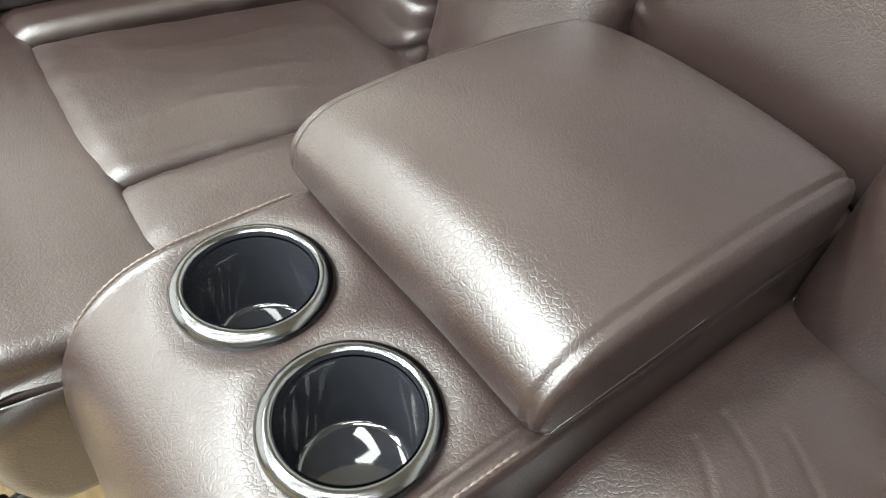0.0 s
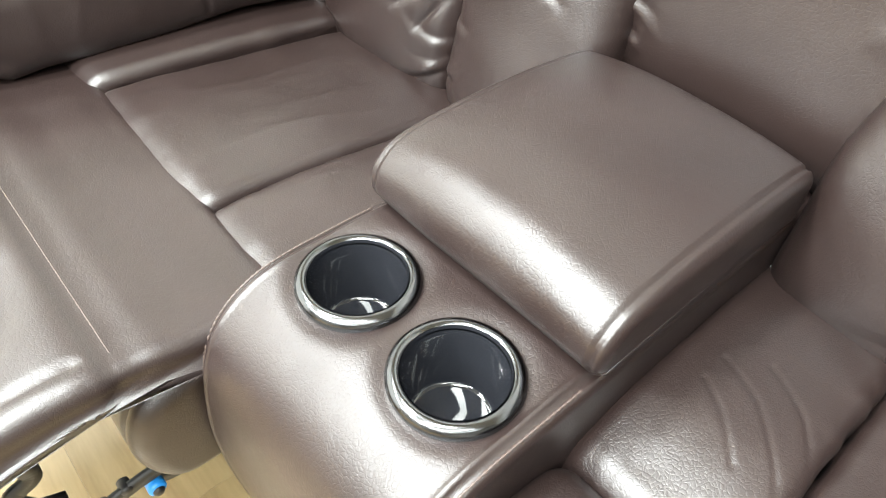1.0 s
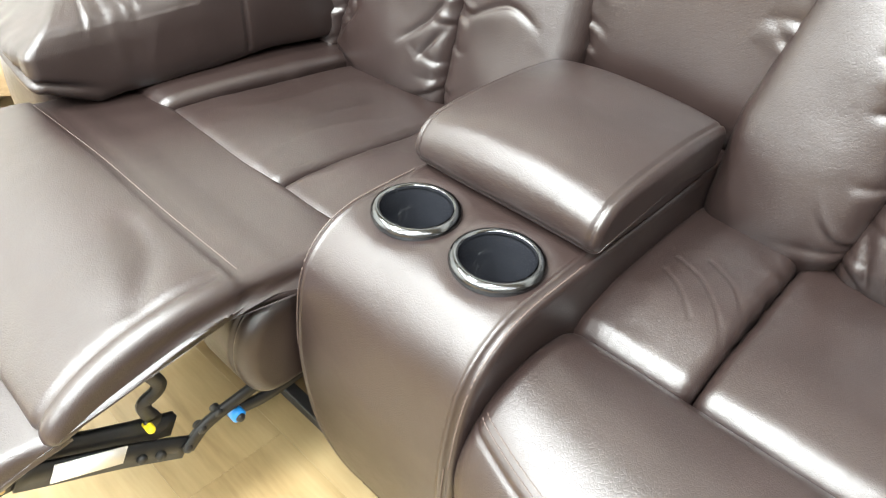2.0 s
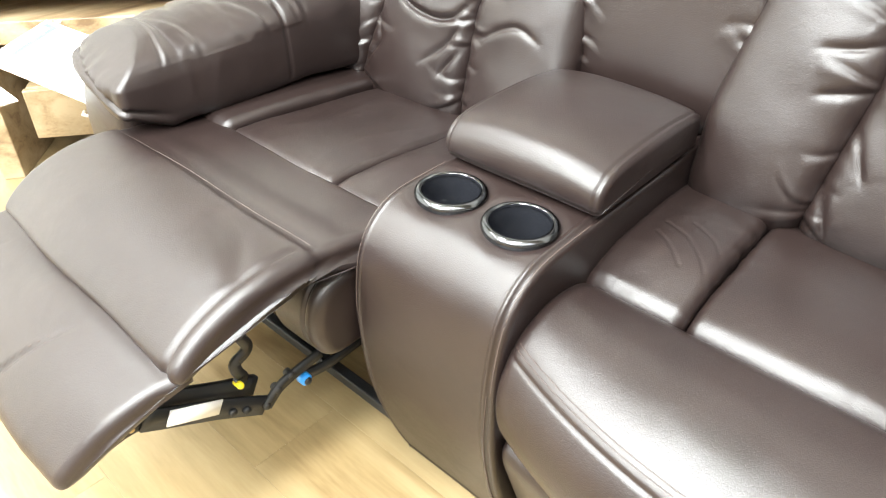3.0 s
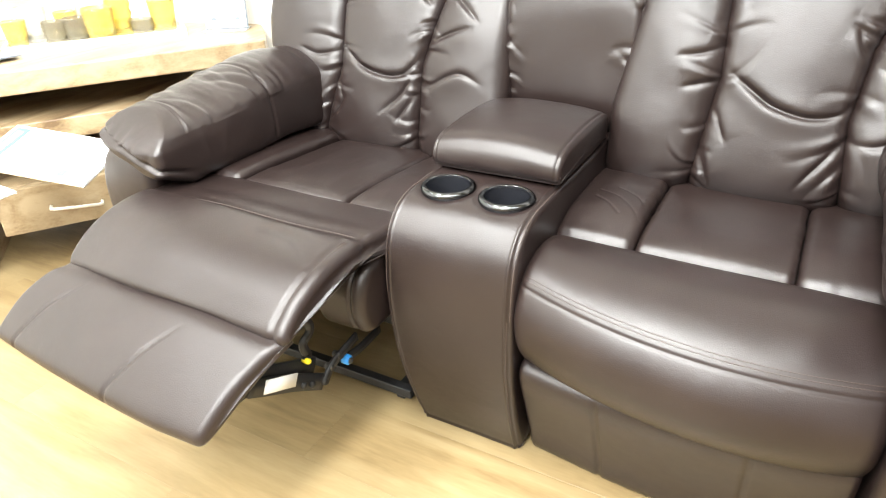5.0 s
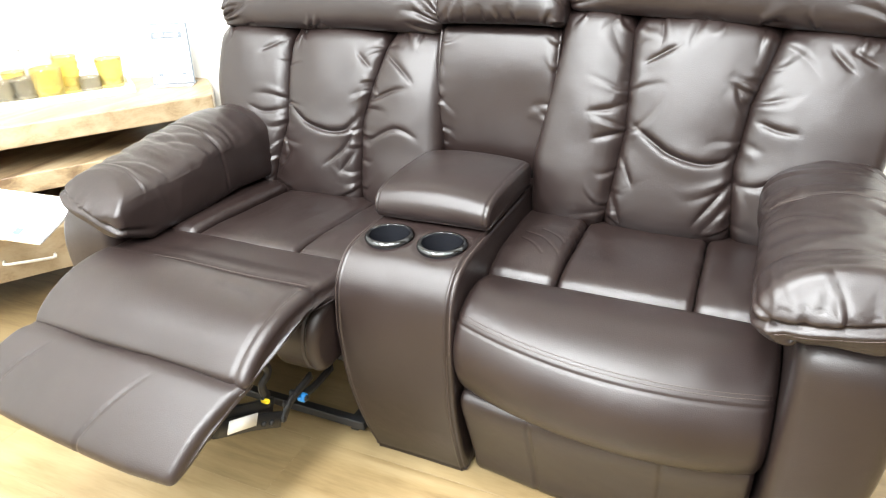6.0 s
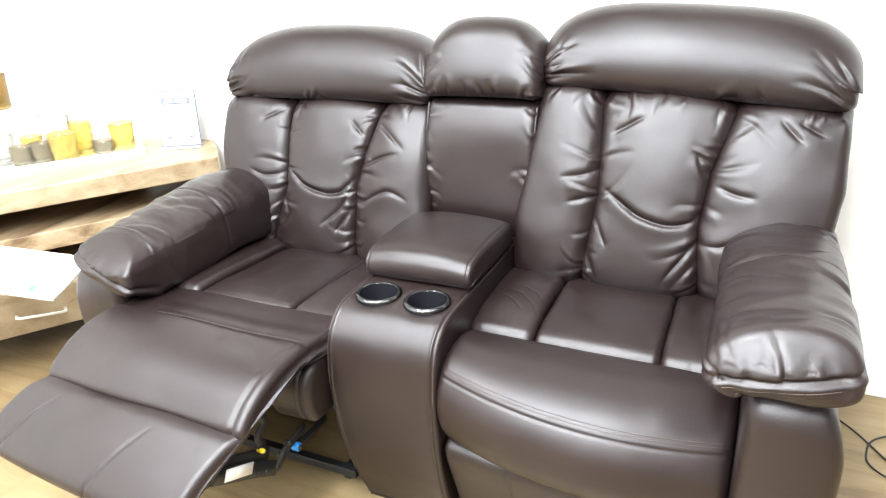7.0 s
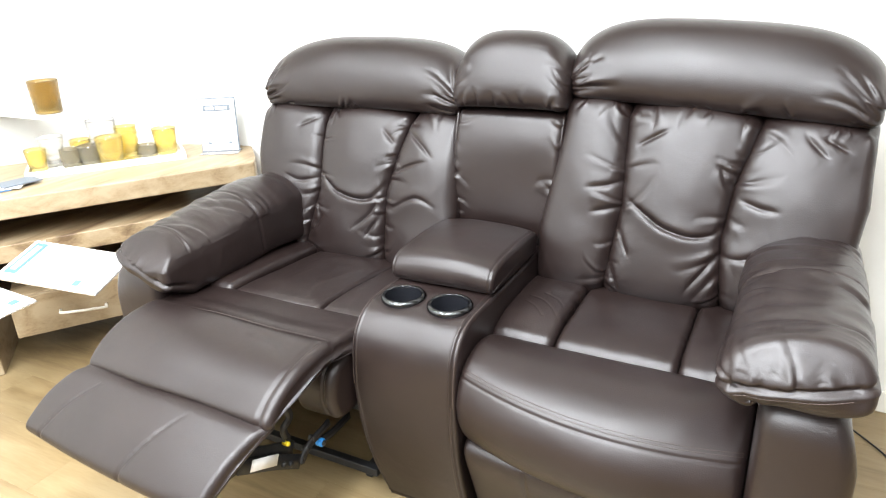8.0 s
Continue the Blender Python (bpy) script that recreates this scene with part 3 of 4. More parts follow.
    sec = [(side * (0.985 if side < 0 else 1.0) * (a if a < 0.8 else 0.8 + (a - 0.8) * (PAD_OUT[side] - 0.8) / 0.16), b) for a, b in shape]
    v, f = loft(sec, -0.085, 0.66, 0.030 if side > 0 else 0.015, 200, 150, "y", pad_skin, pad_bend, 0.12, 0.018 if side > 0 else 0.006)
    pad = link("armrest_pad", v, f, LEATHER, sofa, "puffy wrinkled leather armrest pad")
    stitches("seam", (v, f), [(side * q, -0.06, (0.672 + 0.17 * (q - 0.72) if side > 0 else 0.644 + 0.40 * (q - 0.73))) for q in (0.72, 0.78, 0.85, 0.92)], (0, 1, 0), pad, 0.0065, 0.0066, 0.0012)
    stitches("seam", (v, f), [(side * q, 0.309, 0.75) for q in (0.69, 0.72, 0.80, 0.88, 0.93)], (-side * 0.25, 0, -1), pad, 0.0065, 0.0066, 0.0012)
    out = 0.956 if side > 0 else 0.972
    pan = [(0.88, 0.012), (0.885, 0.3), (0.88, 0.62), (0.6, 0.64), (0.3, 0.645), (0.03, 0.645), (-0.03, 0.630), (-0.052, 0.585), (-0.054, 0.48), (-0.042, 0.33), (-0.012, 0.17), (0.036, 0.03), (0.06, 0.012), (0.4, 0.012)]

    def panel_skin(P):
        u = (np.abs(P[:, 0]) - 0.772) / (out - 0.772) * 2 - 1
        return lumps(P, 5, 0.003, seed + 7) + 0.012 * (1 - u ** 2) * (P[:, 1] < 0.1)

    def panel_bend(P):
        P = P.copy()
        k = np.clip((np.abs(P[:, 0]) - 0.80) / (out - 0.80), 0, 1)
        P[:, 0] -= side * k * 0.065 * np.clip((0.42 - P[:, 2]) / 0.42, 0, 1) ** 1.4
        P[:, 0] -= side * k * 0.03 * np.clip((P[:, 2] - 0.52) / 0.12, 0, 1) ** 1.5
        return P
    xa, xb = sorted((side * (0.782 if side > 0 else 0.772), side * out))
    v, f = loft(pan, xa, xb, 0.03, 160, 50, "x", panel_skin, panel_bend)
    p = link("arm_side", v, f, LEATHER, sofa, "leather arm side below the pad")
    return p


arm(1, 61)
arm(-1, 71)


# backs
def back(x0, x1, c1, c2, seam, top, seed, zb, folds, front=0.0, slope=0.0):
    """Backrest with three padded channels and a headrest roll above the seam."""
    lean = lambda z: 0.53 + front + 0.13 * (z - 0.53) / 0.45
    sec = [(lean(zb) + 0.10, zb - 0.03), (lean(zb) + 0.045, zb - 0.030), (lean(zb) + 0.004, zb - 0.008), (lean(zb + 0.05) - 0.036, zb + 0.035), (lean(zb + 0.11) - 0.048, zb + 0.10), (lean(0.74) - 0.045, 0.74), (lean(0.86) - 0.04, 0.86), (lean(seam - 0.03) - 0.02, seam - 0.03),
           (lean(seam) + 0.01, seam), (lean(seam) + 0.05, seam + 0.02), (lean(seam) + 0.15, seam), (lean(0.8) + 0.14, 0.8), (lean(zb) + 0.14, zb)]

    inner, way, reach = (x0, -1, 0.035) if x0 > 0 else (x1, 1, 0.016)
    edge = [(inner + way * reach, 0.45), (inner + way * reach, 0.70), (inner, 0.95), (inner, 1.1)]
    out = x1 if x0 > 0 else -x0
    outer = [(math.copysign(out + e, x0), z) for e, z in ((-0.045, 0.45), (-0.028, 0.64), (0.004, 0.84), (0.0, 1.1))]
    seams = [edge, c1, c2, outer] if x0 > 0 else [outer, c1, c2, edge]

    def tilt_back(P):
        """The whole back sits a little lower towards one side."""
        P = P.copy()
        P[:, 2] -= slope * (P[:, 0] - 0.67) * np.clip((P[:, 2] - 0.56) / 0.4, 0, 1)
        return P

    def channel(k):
        """One padded channel between two leaning seams."""
        zl, zr = np.array(seams[k]), np.array(seams[k + 1])

        def span(z):
            return np.interp(z, zl[:, 1], zl[:, 0]) - 0.002, np.interp(z, zr[:, 1], zr[:, 0]) + 0.002
        w = float(np.mean(zr[:, 0]) - np.mean(zl[:, 0]))
        rng = random.Random(seed * 7 + k)
        roots = []
        for line, sign in ((zl, 1), (zr, -1)):
            rim = (sign > 0 and k == 0) or (sign < 0 and k == 2)
            z = zb + rng.uniform(0.03, 0.07)
            while z < seam - 0.01 and not rim:
                # creases come in small bunches, hanging down below and reaching up under the headrest
                tilt = rng.uniform(-0.75, 0.0) if z < 0.76 else rng.uniform(-0.1, 0.7)
                for q in range(rng.choice((1, 1, 2, 3))):
                    zz = z + 0.011 * q
                    way = tilt + rng.uniform(-0.22, 0.22)
                    roots.append((float(np.interp(zz, line[:, 1], line[:, 0])), zz, way if sign > 0 else math.pi - way, rng.uniform(0.035, 0.12) * (1 if q == 0 else 0.6)))
                z += rng.uniform(0.045, 0.105)
        xa, xb = float(zl[-1, 0]), float(zr[-1, 0])
        for q in range(max(2, int((xb - xa) / 0.06))):
            roots.append((xa + (xb - xa) * rng.random(), seam - 0.008, rng.uniform(-1.2, -0.5) if rng.random() < 0.5 else rng.uniform(-2.6, -1.9), rng.uniform(0.03, 0.06)))

        def place(P):
            P = P.copy()
            a, b = span(P[:, 2])
            P[:, 0] = a + (b - a) * P[:, 0] / w
            return P

        def skin(P):
            Q = place(P)
            x, y, z = Q.T
            u = P[:, 0] / w * 2 - 1
            face = np.clip((lean(z) + 0.05 - y) / 0.04, 0, 1)
            d = 0.020 * (1 - u ** 2) * face + lumps(Q, 6, 0.006, seed)
            d += face * gathers(x, z, roots, seed + k, 0.0052, 0.0054) * np.clip((1 - np.abs(u)) / 0.12, 0.35, 1)
            d += face * lumps(Q, 15, 0.0016, seed + 9)
            for q, pts in enumerate(folds):
                c, fade = curve_dist(x, z, pts, True)
                deep = (0.013 if q == 0 else 0.008) * fade
                d += face * deep * (0.35 * np.exp(-(c / 0.035) ** 2) - np.exp(-(c / 0.0065) ** 1.3))
            return d
        v, f = loft(sec, 0.0, w, 0.030, 460, 120 if k == 1 else 80, "x", skin, lambda P: tilt_back(place(P)))
        link("backrest_channel", v, f, LEATHER, sofa, "padded leather backrest channel with soft creases")

    for k in range(3):
        channel(k)
    ys = lean(seam)
    h = top - seam
    roll_sec = [(ys + 0.03, seam + 0.004), (ys - 0.014, seam + 0.010), (ys - 0.034, seam + 0.045), (ys - 0.030, seam + 0.10), (ys - 0.004, seam + h * 0.68), (ys + 0.045, seam + h * 0.92), (ys + 0.10, top),
                (ys + 0.16, seam + h * 0.93), (ys + 0.19, seam + h * 0.6), (ys + 0.18, seam), (ys + 0.10, seam - 0.02)]

    def roll_skin2(P):
        x, y, z = P.T
        mid, half = (x0 + x1) / 2, (x1 - x0) / 2
        u = (x - mid) / half
        d = lumps(P, 6, 0.005, seed + 5)
        e = np.minimum(np.abs(x - x0), np.abs(x - x1))
        rng = random.Random(seed + 40)
        fan = []
        for px, sign in ((x0, 1), (x1, -1)):
            for q in range(9):
                tilt = rng.uniform(-0.15, 1.35)
                fan.append((px + sign * rng.uniform(0.0, 0.02), seam + rng.uniform(0.015, 0.12), tilt if sign > 0 else math.pi - tilt, rng.uniform(0.06, 0.15)))
        for q in range(4):
            fan.append((x0 + (x1 - x0) * rng.uniform(0.1, 0.9), seam + 0.012, rng.choice((0.5, 2.6)) + rng.uniform(-0.25, 0.25), rng.uniform(0.03, 0.07)))
        d += gathers(x, z, fan, seed + 41, 0.009, 0.0065) * np.clip((ys + 0.06 - y) / 0.04, 0, 1) * np.clip(e / 0.04, 0.0, 1)
        d -= 0.010 * np.exp(-e / 0.02) * (z < seam + 0.09)
        return d

    def dome(P):
        P = P.copy()
        u = np.abs((P[:, 0] - (x0 + x1) / 2) / ((x1 - x0) / 2))
        k = np.clip((P[:, 2] - seam) / h, 0, 1)
        P[:, 2] -= k * (0.075 * u ** 5 + 0.02 * u ** 2)
        return P
    v, f = loft(roll_sec, x0, x1 + 0.004, 0.035, 260, 170, "x", roll_skin2, lambda P: tilt_back(dome(P)))
    link("headrest", v, f, LEATHER, sofa, "rounded padded leather headrest roll")


back(0.186, 0.950, [(0.340, 0.5), (0.376, 0.78), (0.363, 1.0)], [(0.658, 0.5), (0.636, 0.72), (0.652, 0.86), (0.693, 1.0)], 1.018, 1.245, 81, 0.536,
     [[(0.389, 0.797), (0.451, 0.758), (0.495, 0.735), (0.562, 0.723), (0.616, 0.736), (0.64, 0.765)], [(0.566, 0.586), (0.602, 0.638), (0.64, 0.694)],
      [(0.375, 0.722), (0.41, 0.655)], [(0.36, 0.634), (0.393, 0.559)], [(0.282, 0.81), (0.335, 0.821), (0.379, 0.84)], [(0.402, 0.926), (0.477, 0.968)], [(0.302, 0.752), (0.377, 0.773)],
      [(0.667, 0.831), (0.714, 0.815), (0.758, 0.811)], [(0.653, 0.686), (0.695, 0.687), (0.741, 0.711)], [(0.793, 0.99), (0.847, 0.945)], [(0.831, 0.99), (0.894, 0.965)], [(0.599, 0.901), (0.654, 0.88)]], slope=0.058)
back(-0.918, -0.144, [(-0.710, 0.46), (-0.642, 0.73), (-0.656, 0.98)], [(-0.376, 0.46), (-0.376, 0.75), (-0.316, 0.98)], 0.98, 1.205, 91, 0.50,
     [[(-0.629, 0.785), (-0.561, 0.735), (-0.483, 0.715), (-0.425, 0.722), (-0.377, 0.77)], [(-0.773, 0.768), (-0.716, 0.752), (-0.648, 0.765)], [(-0.667, 0.575), (-0.609, 0.644)], [(-0.435, 0.60), (-0.387, 0.669)], [(-0.312, 0.93), (-0.261, 0.895), (-0.213, 0.86)],
      [(-0.358, 0.80), (-0.29, 0.83), (-0.232, 0.845)], [(-0.343, 0.698), (-0.256, 0.737), (-0.193, 0.72)], [(-0.745, 0.92), (-0.677, 0.955)], [(-0.409, 0.93), (-0.358, 0.89)], [(-0.77, 0.60), (-0.706, 0.59)], [(-0.483, 0.62), (-0.425, 0.67), (-0.387, 0.73)]])


# centre back over the console
def mid_skin(P):
    x, y, z = P.T
    d = lumps(P, 7, 0.007, 101)
    e = np.minimum(np.abs(x + 0.162), np.abs(x - 0.196))
    rng = random.Random(103)
    roots = []
    for px, sign in ((-0.146, 1), (0.190, -1)):
        for q in range(13):
            tilt = rng.uniform(-0.6, 0.8)
            roots.append((px, 0.66 + 0.53 * (q + rng.random()) / 13, tilt if sign > 0 else math.pi - tilt, rng.uniform(0.03, 0.09)))
    for q in range(6):
        roots.append((rng.uniform(-0.12, 0.16), 1.035, rng.uniform(0.8, 2.3), rng.uniform(0.03, 0.06)))
    return d + gathers(x, z, roots, 104, 0.006, 0.006) * (y < 0.68)


MID = [(0.64, 0.60), (0.592, 0.625), (0.572, 0.68), (0.570, 0.78), (0.584, 0.90), (0.606, 0.975), (0.630, 1.008), (0.68, 1.018), (0.76, 1.0), (0.76, 0.62)]
v, f = loft(MID, -0.146, 0.190, 0.022, 300, 90, "x", mid_skin)
mid_back = link("centre_backrest", v, f, LEATHER, sofa, "padded leather back panel above the console")
for px in (-0.143, 0.186):
    pv2, pf2 = tube(spline([(px, 0.600, 0.64), (px, 0.590, 0.72), (px, 0.592, 0.82), (px, 0.606, 0.93), (px, 0.630, 1.0)], 40), 0.0045, 8)
    link("piping", pv2, pf2, LEATHER, mid_back)
MIDTOP = [(0.66, 1.012), (0.607, 1.026), (0.588, 1.06), (0.60, 1.12), (0.635, 1.19), (0.69, 1.225), (0.76, 1.215), (0.80, 1.15), (0.79, 1.0), (0.72, 0.985)]


def mid_dome(P):
    P = P.copy()
    u = np.abs((P[:, 0] - 0.017) / 0.177)
    P[:, 2] -= np.clip((P[:, 2] - 1.0) / 0.22, 0, 1) * (0.06 * u ** 4 + 0.02 * u ** 2)
    return P


v, f = loft(MIDTOP, -0.150, 0.197, 0.03, 240, 90, "x", mid_skin, mid_dome)
link("headrest", v, f, LEATHER, sofa, "narrow padded leather headrest roll")

# body behind and below
part("back_shell", block(-0.93, 0.93, 0.74, 0.86, 0.03, 1.08, 0.02, 3), LEATHER, sofa, "leather covered back of the sofa")
part("seat_deck", block(0.155, 0.77, 0.20, 0.74, 0.10, 0.44, 0.005), LINING, sofa, "dark lining under the seat")
part("seat_deck", block(-0.77, -0.155, 0.26, 0.74, 0.10, 0.42, 0.005), LINING, sofa, "dark lining under the seat")


def skirt_skin(P):
    return lumps(P, 8, 0.004, 111) + groove(np.abs(P[:, 0] + 0.46) - 0.275, 0.005, 0.004)


SKIRT = [(0.10, 0.345), (-0.01, 0.330), (-0.066, 0.338), (-0.092, 0.385), (-0.092, 0.44), (-0.065, 0.485), (0.0, 0.505), (0.10, 0.50), (0.11, 0.42)]
for xa, xb in ((-0.285, -0.153), (-0.765, -0.635)):
    v, f = loft(SKIRT, xa, xb, 0.024, 80, 60, "x", skirt_skin)
    link("seat_front_corner", v, f, LEATHER, sofa, "rounded leather corner under the seat front")
part("seat_lining", block(-0.64, -0.28, -0.06, 0.27, 0.40, 0.485, 0.01), LINING, sofa, "black lining under the seat front")

# footrest mechanism
mech = new("footrest_mechanism")
mech.parent = sofa
for sx in (-0.215, -0.72):
    for name, points, wide, thick, off in (
            ("scissor_link", [(sx, -0.173, 0.264), (sx, -0.146, 0.287), (sx, -0.118, 0.296), (sx, -0.076, 0.302), (sx, -0.050, 0.306)], 0.020, 0.007, 0.004),
            ("scissor_link", [(sx, -0.088, 0.266), (sx, -0.031, 0.253), (sx, 0.052, 0.257)], 0.020, 0.007, -0.008),
            ("footrest_bracket", [(sx, -0.329, 0.392), (sx, -0.254, 0.348), (sx, -0.177, 0.309)], 0.034, 0.012, -0.016),
            ("side_plate", [(sx, -0.363, 0.391), (sx, -0.332, 0.371), (sx, -0.249, 0.320), (sx, -0.172, 0.266)], 0.036, 0.006, 0.0),
            ("pad_flange", [(sx, -0.331, 0.377), (sx, -0.383, 0.387), (sx, -0.427, 0.381)], 0.020, 0.005, -0.004),
            ("curved_link", [(sx, -0.191, 0.434), (sx, -0.182, 0.411), (sx, -0.188, 0.398), (sx, -0.207, 0.389), (sx, -0.207, 0.371), (sx, -0.200, 0.352), (sx, -0.214, 0.347)], 0.019, 0.007, -0.004)):
        v, f = bar([tuple(q) for q in spline([(x + off, y, z) for x, y, z in points], 4 * len(points))], wide, thick)
        link(name, v, f, IRON, mech)
    side = Matrix.Rotation(radians(90), 3, "Y")
    for py, pz, mat, rr in ((-0.088, 0.266, BLUE, 0.0115), (-0.211, 0.348, YELLOW, 0.0060), (-0.172, 0.267, IRON, 0.0075), (-0.117, 0.300, IRON, 0.0075), (-0.146, 0.287, IRON, 0.0075), (-0.209, 0.287, IRON, 0.0075), (-0.233, 0.302, IRON, 0.0075)):
        v, f = lathe([(0, -0.009), (rr, -0.008), (rr, 0.007), (rr * 0.75, 0.010), (0, 0.010)], (sx, py, pz), 18, side)
        link("pivot_bush", v, f, mat, mech)
    v, f = lathe([(0, 0.006), (0.0075, 0.006), (0.0075, 0.012), (0.005, 0.0145), (0, 0.015)], (sx, -0.088, 0.266), 18, side)
    link("pivot_bolt", v, f, IRON, mech)
    # light metallic discs stand in for the three holes along the flange
    for py, pz in ((-0.382, 0.389), (-0.398, 0.388), (-0.419, 0.387)):
        v, f = lathe([(0, 0.0), (0.0045, 0.0), (0.0045, 0.003), (0.003, 0.004), (0, 0.004)], (sx, py, pz), 14, side)
        link("hole_disc", v, f, HOLE_TONE, mech)
v, f = bar([(x + 0.0045, y, z) for x, y, z in ((-0.215, -0.331, 0.371), (-0.215, -0.250, 0.330))], 0.028, 0.002)
link("white_label", v, f, PAPER, mech, "blank white sticker")
part("cross_rail", block(-0.74, -0.165, 0.078, 0.104, 0.040, 0.066, 0.003), IRON, mech)
for sx in (-0.215, -0.72):
    part("base_rail", block(sx - 0.012, sx + 0.012, 0.105, 0.72, 0.004, 0.042, 0.003), IRON, mech)

# ---- acacia sideboard beside the sofa ----
TM = Matrix.Translation((-1.222, 0.904, 0)) @ Matrix.Rotation(radians(55.7), 4, "Z")


def slab(points, z0, z1, bevel=0.004, m=TM):
    bm = bmesh.new()
    low = [bm.verts.new((x, y, z0)) for x, y in points]
    f = bm.faces.new(low)
    r = bmesh.ops.extrude_face_region(bm, geom=[f])
    for g in r["geom"]:
        if isinstance(g, bmesh.types.BMVert):
            g.co.z = z1
    bmesh.ops.recalc_face_normals(bm, faces=bm.faces)
    bmesh.ops.bevel(bm, geom=list(bm.edges), offset=bevel, segments=2, profile=0.5, affect="EDGES")
    bm.transform(m)
    return bm


board = hold("sideboard", -1.8, 0.4, 0, "light acacia wood sideboard with open shelves and drawer", "sideboard")
part("tabletop", slab([(-0.03, 0), (0.0, 0.10), (0.038, 0.335), (-0.22, 0.56), (-0.70, 0.62), (-1.22, 0.62), (-1.22, 0)], 0.612, 0.690, 0.006), ACACIA, board)
part("shelf", slab([(-0.06, 0.012), (-0.06, 0.40), (-0.24, 0.55), (-1.10, 0.58), (-1.10, 0.012)], 0.443, 0.513), ACACIA, board)
part("drawer_box", slab([(-0.06, 0.04), (-0.06, 0.40), (-0.24, 0.55), (-1.02, 0.58), (-1.02, 0.04)], 0.128, 0.298), ACACIA, board)
part("back_panel", slab([(-0.24, 0.555), (-1.10, 0.585), (-1.10, 0.605), (-0.24, 0.575)], 0.10, 0.612), ACACIA, board)
part("end_panel", slab([(-1.10, 0.0), (-1.165, 0.0), (-1.10, 0.55), (-1.035, 0.55)], 0.0, 0.612), ACACIA, board)
part("end_panel", slab([(-0.015, 0.02), (-0.055, 0.02), (-0.055, 0.38), (-0.015, 0.38)], 0.0, 0.612), ACACIA, board)
part("leg", block(-0.50, -0.44, 0.30, 0.36, 0.0, 0.13, 0.004, 2, TM), ACACIA, board)
dr = part("drawer_front", slab([(-0.545, 0.012), (-0.545, 0.036), (-1.025, 0.036), (-1.025, 0.012)], 0.131, 0.296), ACACIA, board)
part("drawer_front", slab([(-0.065, 0.012), (-0.065, 0.036), (-0.535, 0.036), (-0.535, 0.012)], 0.131, 0.296), ACACIA, board)
v, f = tube([tuple(TM @ Vector(p)) for p in ((-0.861, 0.012, 0.213), (-0.861, -0.014, 0.213), (-0.85, -0.02, 0.212), (-0.78, -0.022, 0.205), (-0.71, -0.02, 0.198), (-0.699, -0.014, 0.197), (-0.699, 0.012, 0.197))], 0.0058, 8)
link("handle", v, f, TRAY, dr, "white painted bar handle")

# tray with tealight glasses
tray = hold("tray", -1.85, 0.6, 0.69, "long white lacquered tray holding glass tealight holders", "tray")
part("tray_base", slab([(-0.878, 0.262), (-0.266, 0.238), (-0.256, 0.455), (-0.868, 0.479)], 0.691, 0.699, 0.002), TRAY, tray)
for p, q in (((-0.878, 0.262), (-0.266, 0.238)), ((-0.868, 0.479), (-0.256, 0.455)), ((-0.873, 0.263), (-0.863, 0.478)), ((-0.270, 0.239), (-0.261, 0.454))):
    v, f = bar([tuple(TM @ Vector((*p, 0.704))), tuple(TM @ Vector((*q, 0.704)))], 0.012, 0.026, (0, 0, 1))
    link("tray_rim", v, f, TRAY, tray, smooth=False)


def tumbler(x, y, z, r0, r1, h, mat, label, ripple=0.0, world=False):
    """A thick glass holder, r0 at its foot and r1 at its mouth."""
    c = Vector((x, y, z)) if world else TM @ Vector((x, y, z))
    ob = hold("tealight_glass", c.x, c.y, c.z, label, "glass", "tealight glasses")
    prof = [(0, 0), (r0 * 0.9, 0), (r0, 0.004)]
    for i in range(1, 15):
        t = i / 14
        prof.append((r0 + (r1 - r0) * t + ripple * math.sin(t * 26), 0.004 + (h - 0.004) * t))
    prof += [(r1 - 0.003, h + 0.001), (r1 - 0.005, h - 0.002), (r0 + (r1 - r0) * 0.5 - 0.006, h * 0.5), (r0 - 0.005, 0.012), (0, 0.011)]
    v, f = lathe(prof, c, 32)
    b = link("glass_body", v, f, mat, ob)
    return ob


tumbler(-0.830, 0.365, 0.70, 0.032, 0.042, 0.088, AMBER, "small amber glass tealight holder on the tray")
tumbler(-0.769, 0.425, 0.70, 0.036, 0.052, 0.122, CLEAR, "tall clear cut-glass holder on the tray", 0.0012)
tumbler(-0.703, 0.350, 0.70, 0.038, 0.043, 0.076, SMOKE, "small ribbed smoky glass holder on the tray", 0.001)
tumbler(-0.660, 0.430, 0.70, 0.034, 0.042, 0.095, AMBER, "pale amber glass holder behind a smoky one")
tumbler(-0.630, 0.345, 0.70, 0.042, 0.047, 0.082, SMOKE, "squat smoky grey glass holder on the tray")
tumbler(-0.566, 0.415, 0.70, 0.050, 0.060, 0.172, CLEAR, "large clear glass holder at the back of the tray")
tumbler(-0.552, 0.305, 0.70, 0.046, 0.055, 0.115, AMBER, "wide amber glass tumbler on the tray")
tumbler(-0.478, 0.375, 0.70, 0.041, 0.045, 0.138, AMBER, "tall rippled amber glass holder on the tray", 0.003)
tumbler(-0.408, 0.355, 0.70, 0.040, 0.040, 0.052, SMOKE, "low dark smoky glass tealight holder on the tray")
tumbler(-0.326, 0.370, 0.70, 0.042, 0.051, 0.112, AMBER, "bright amber glass tumbler on the tray")
shelf = hold("wall_shelf", -2.45, 0.69, 0.876, "small plain white shelf fixed to the wall", "shelf")
part("shelf_board", block(-2.60, -2.17, 0.60, 0.78, 0.864, 0.876, 0.003), WALL, shelf)
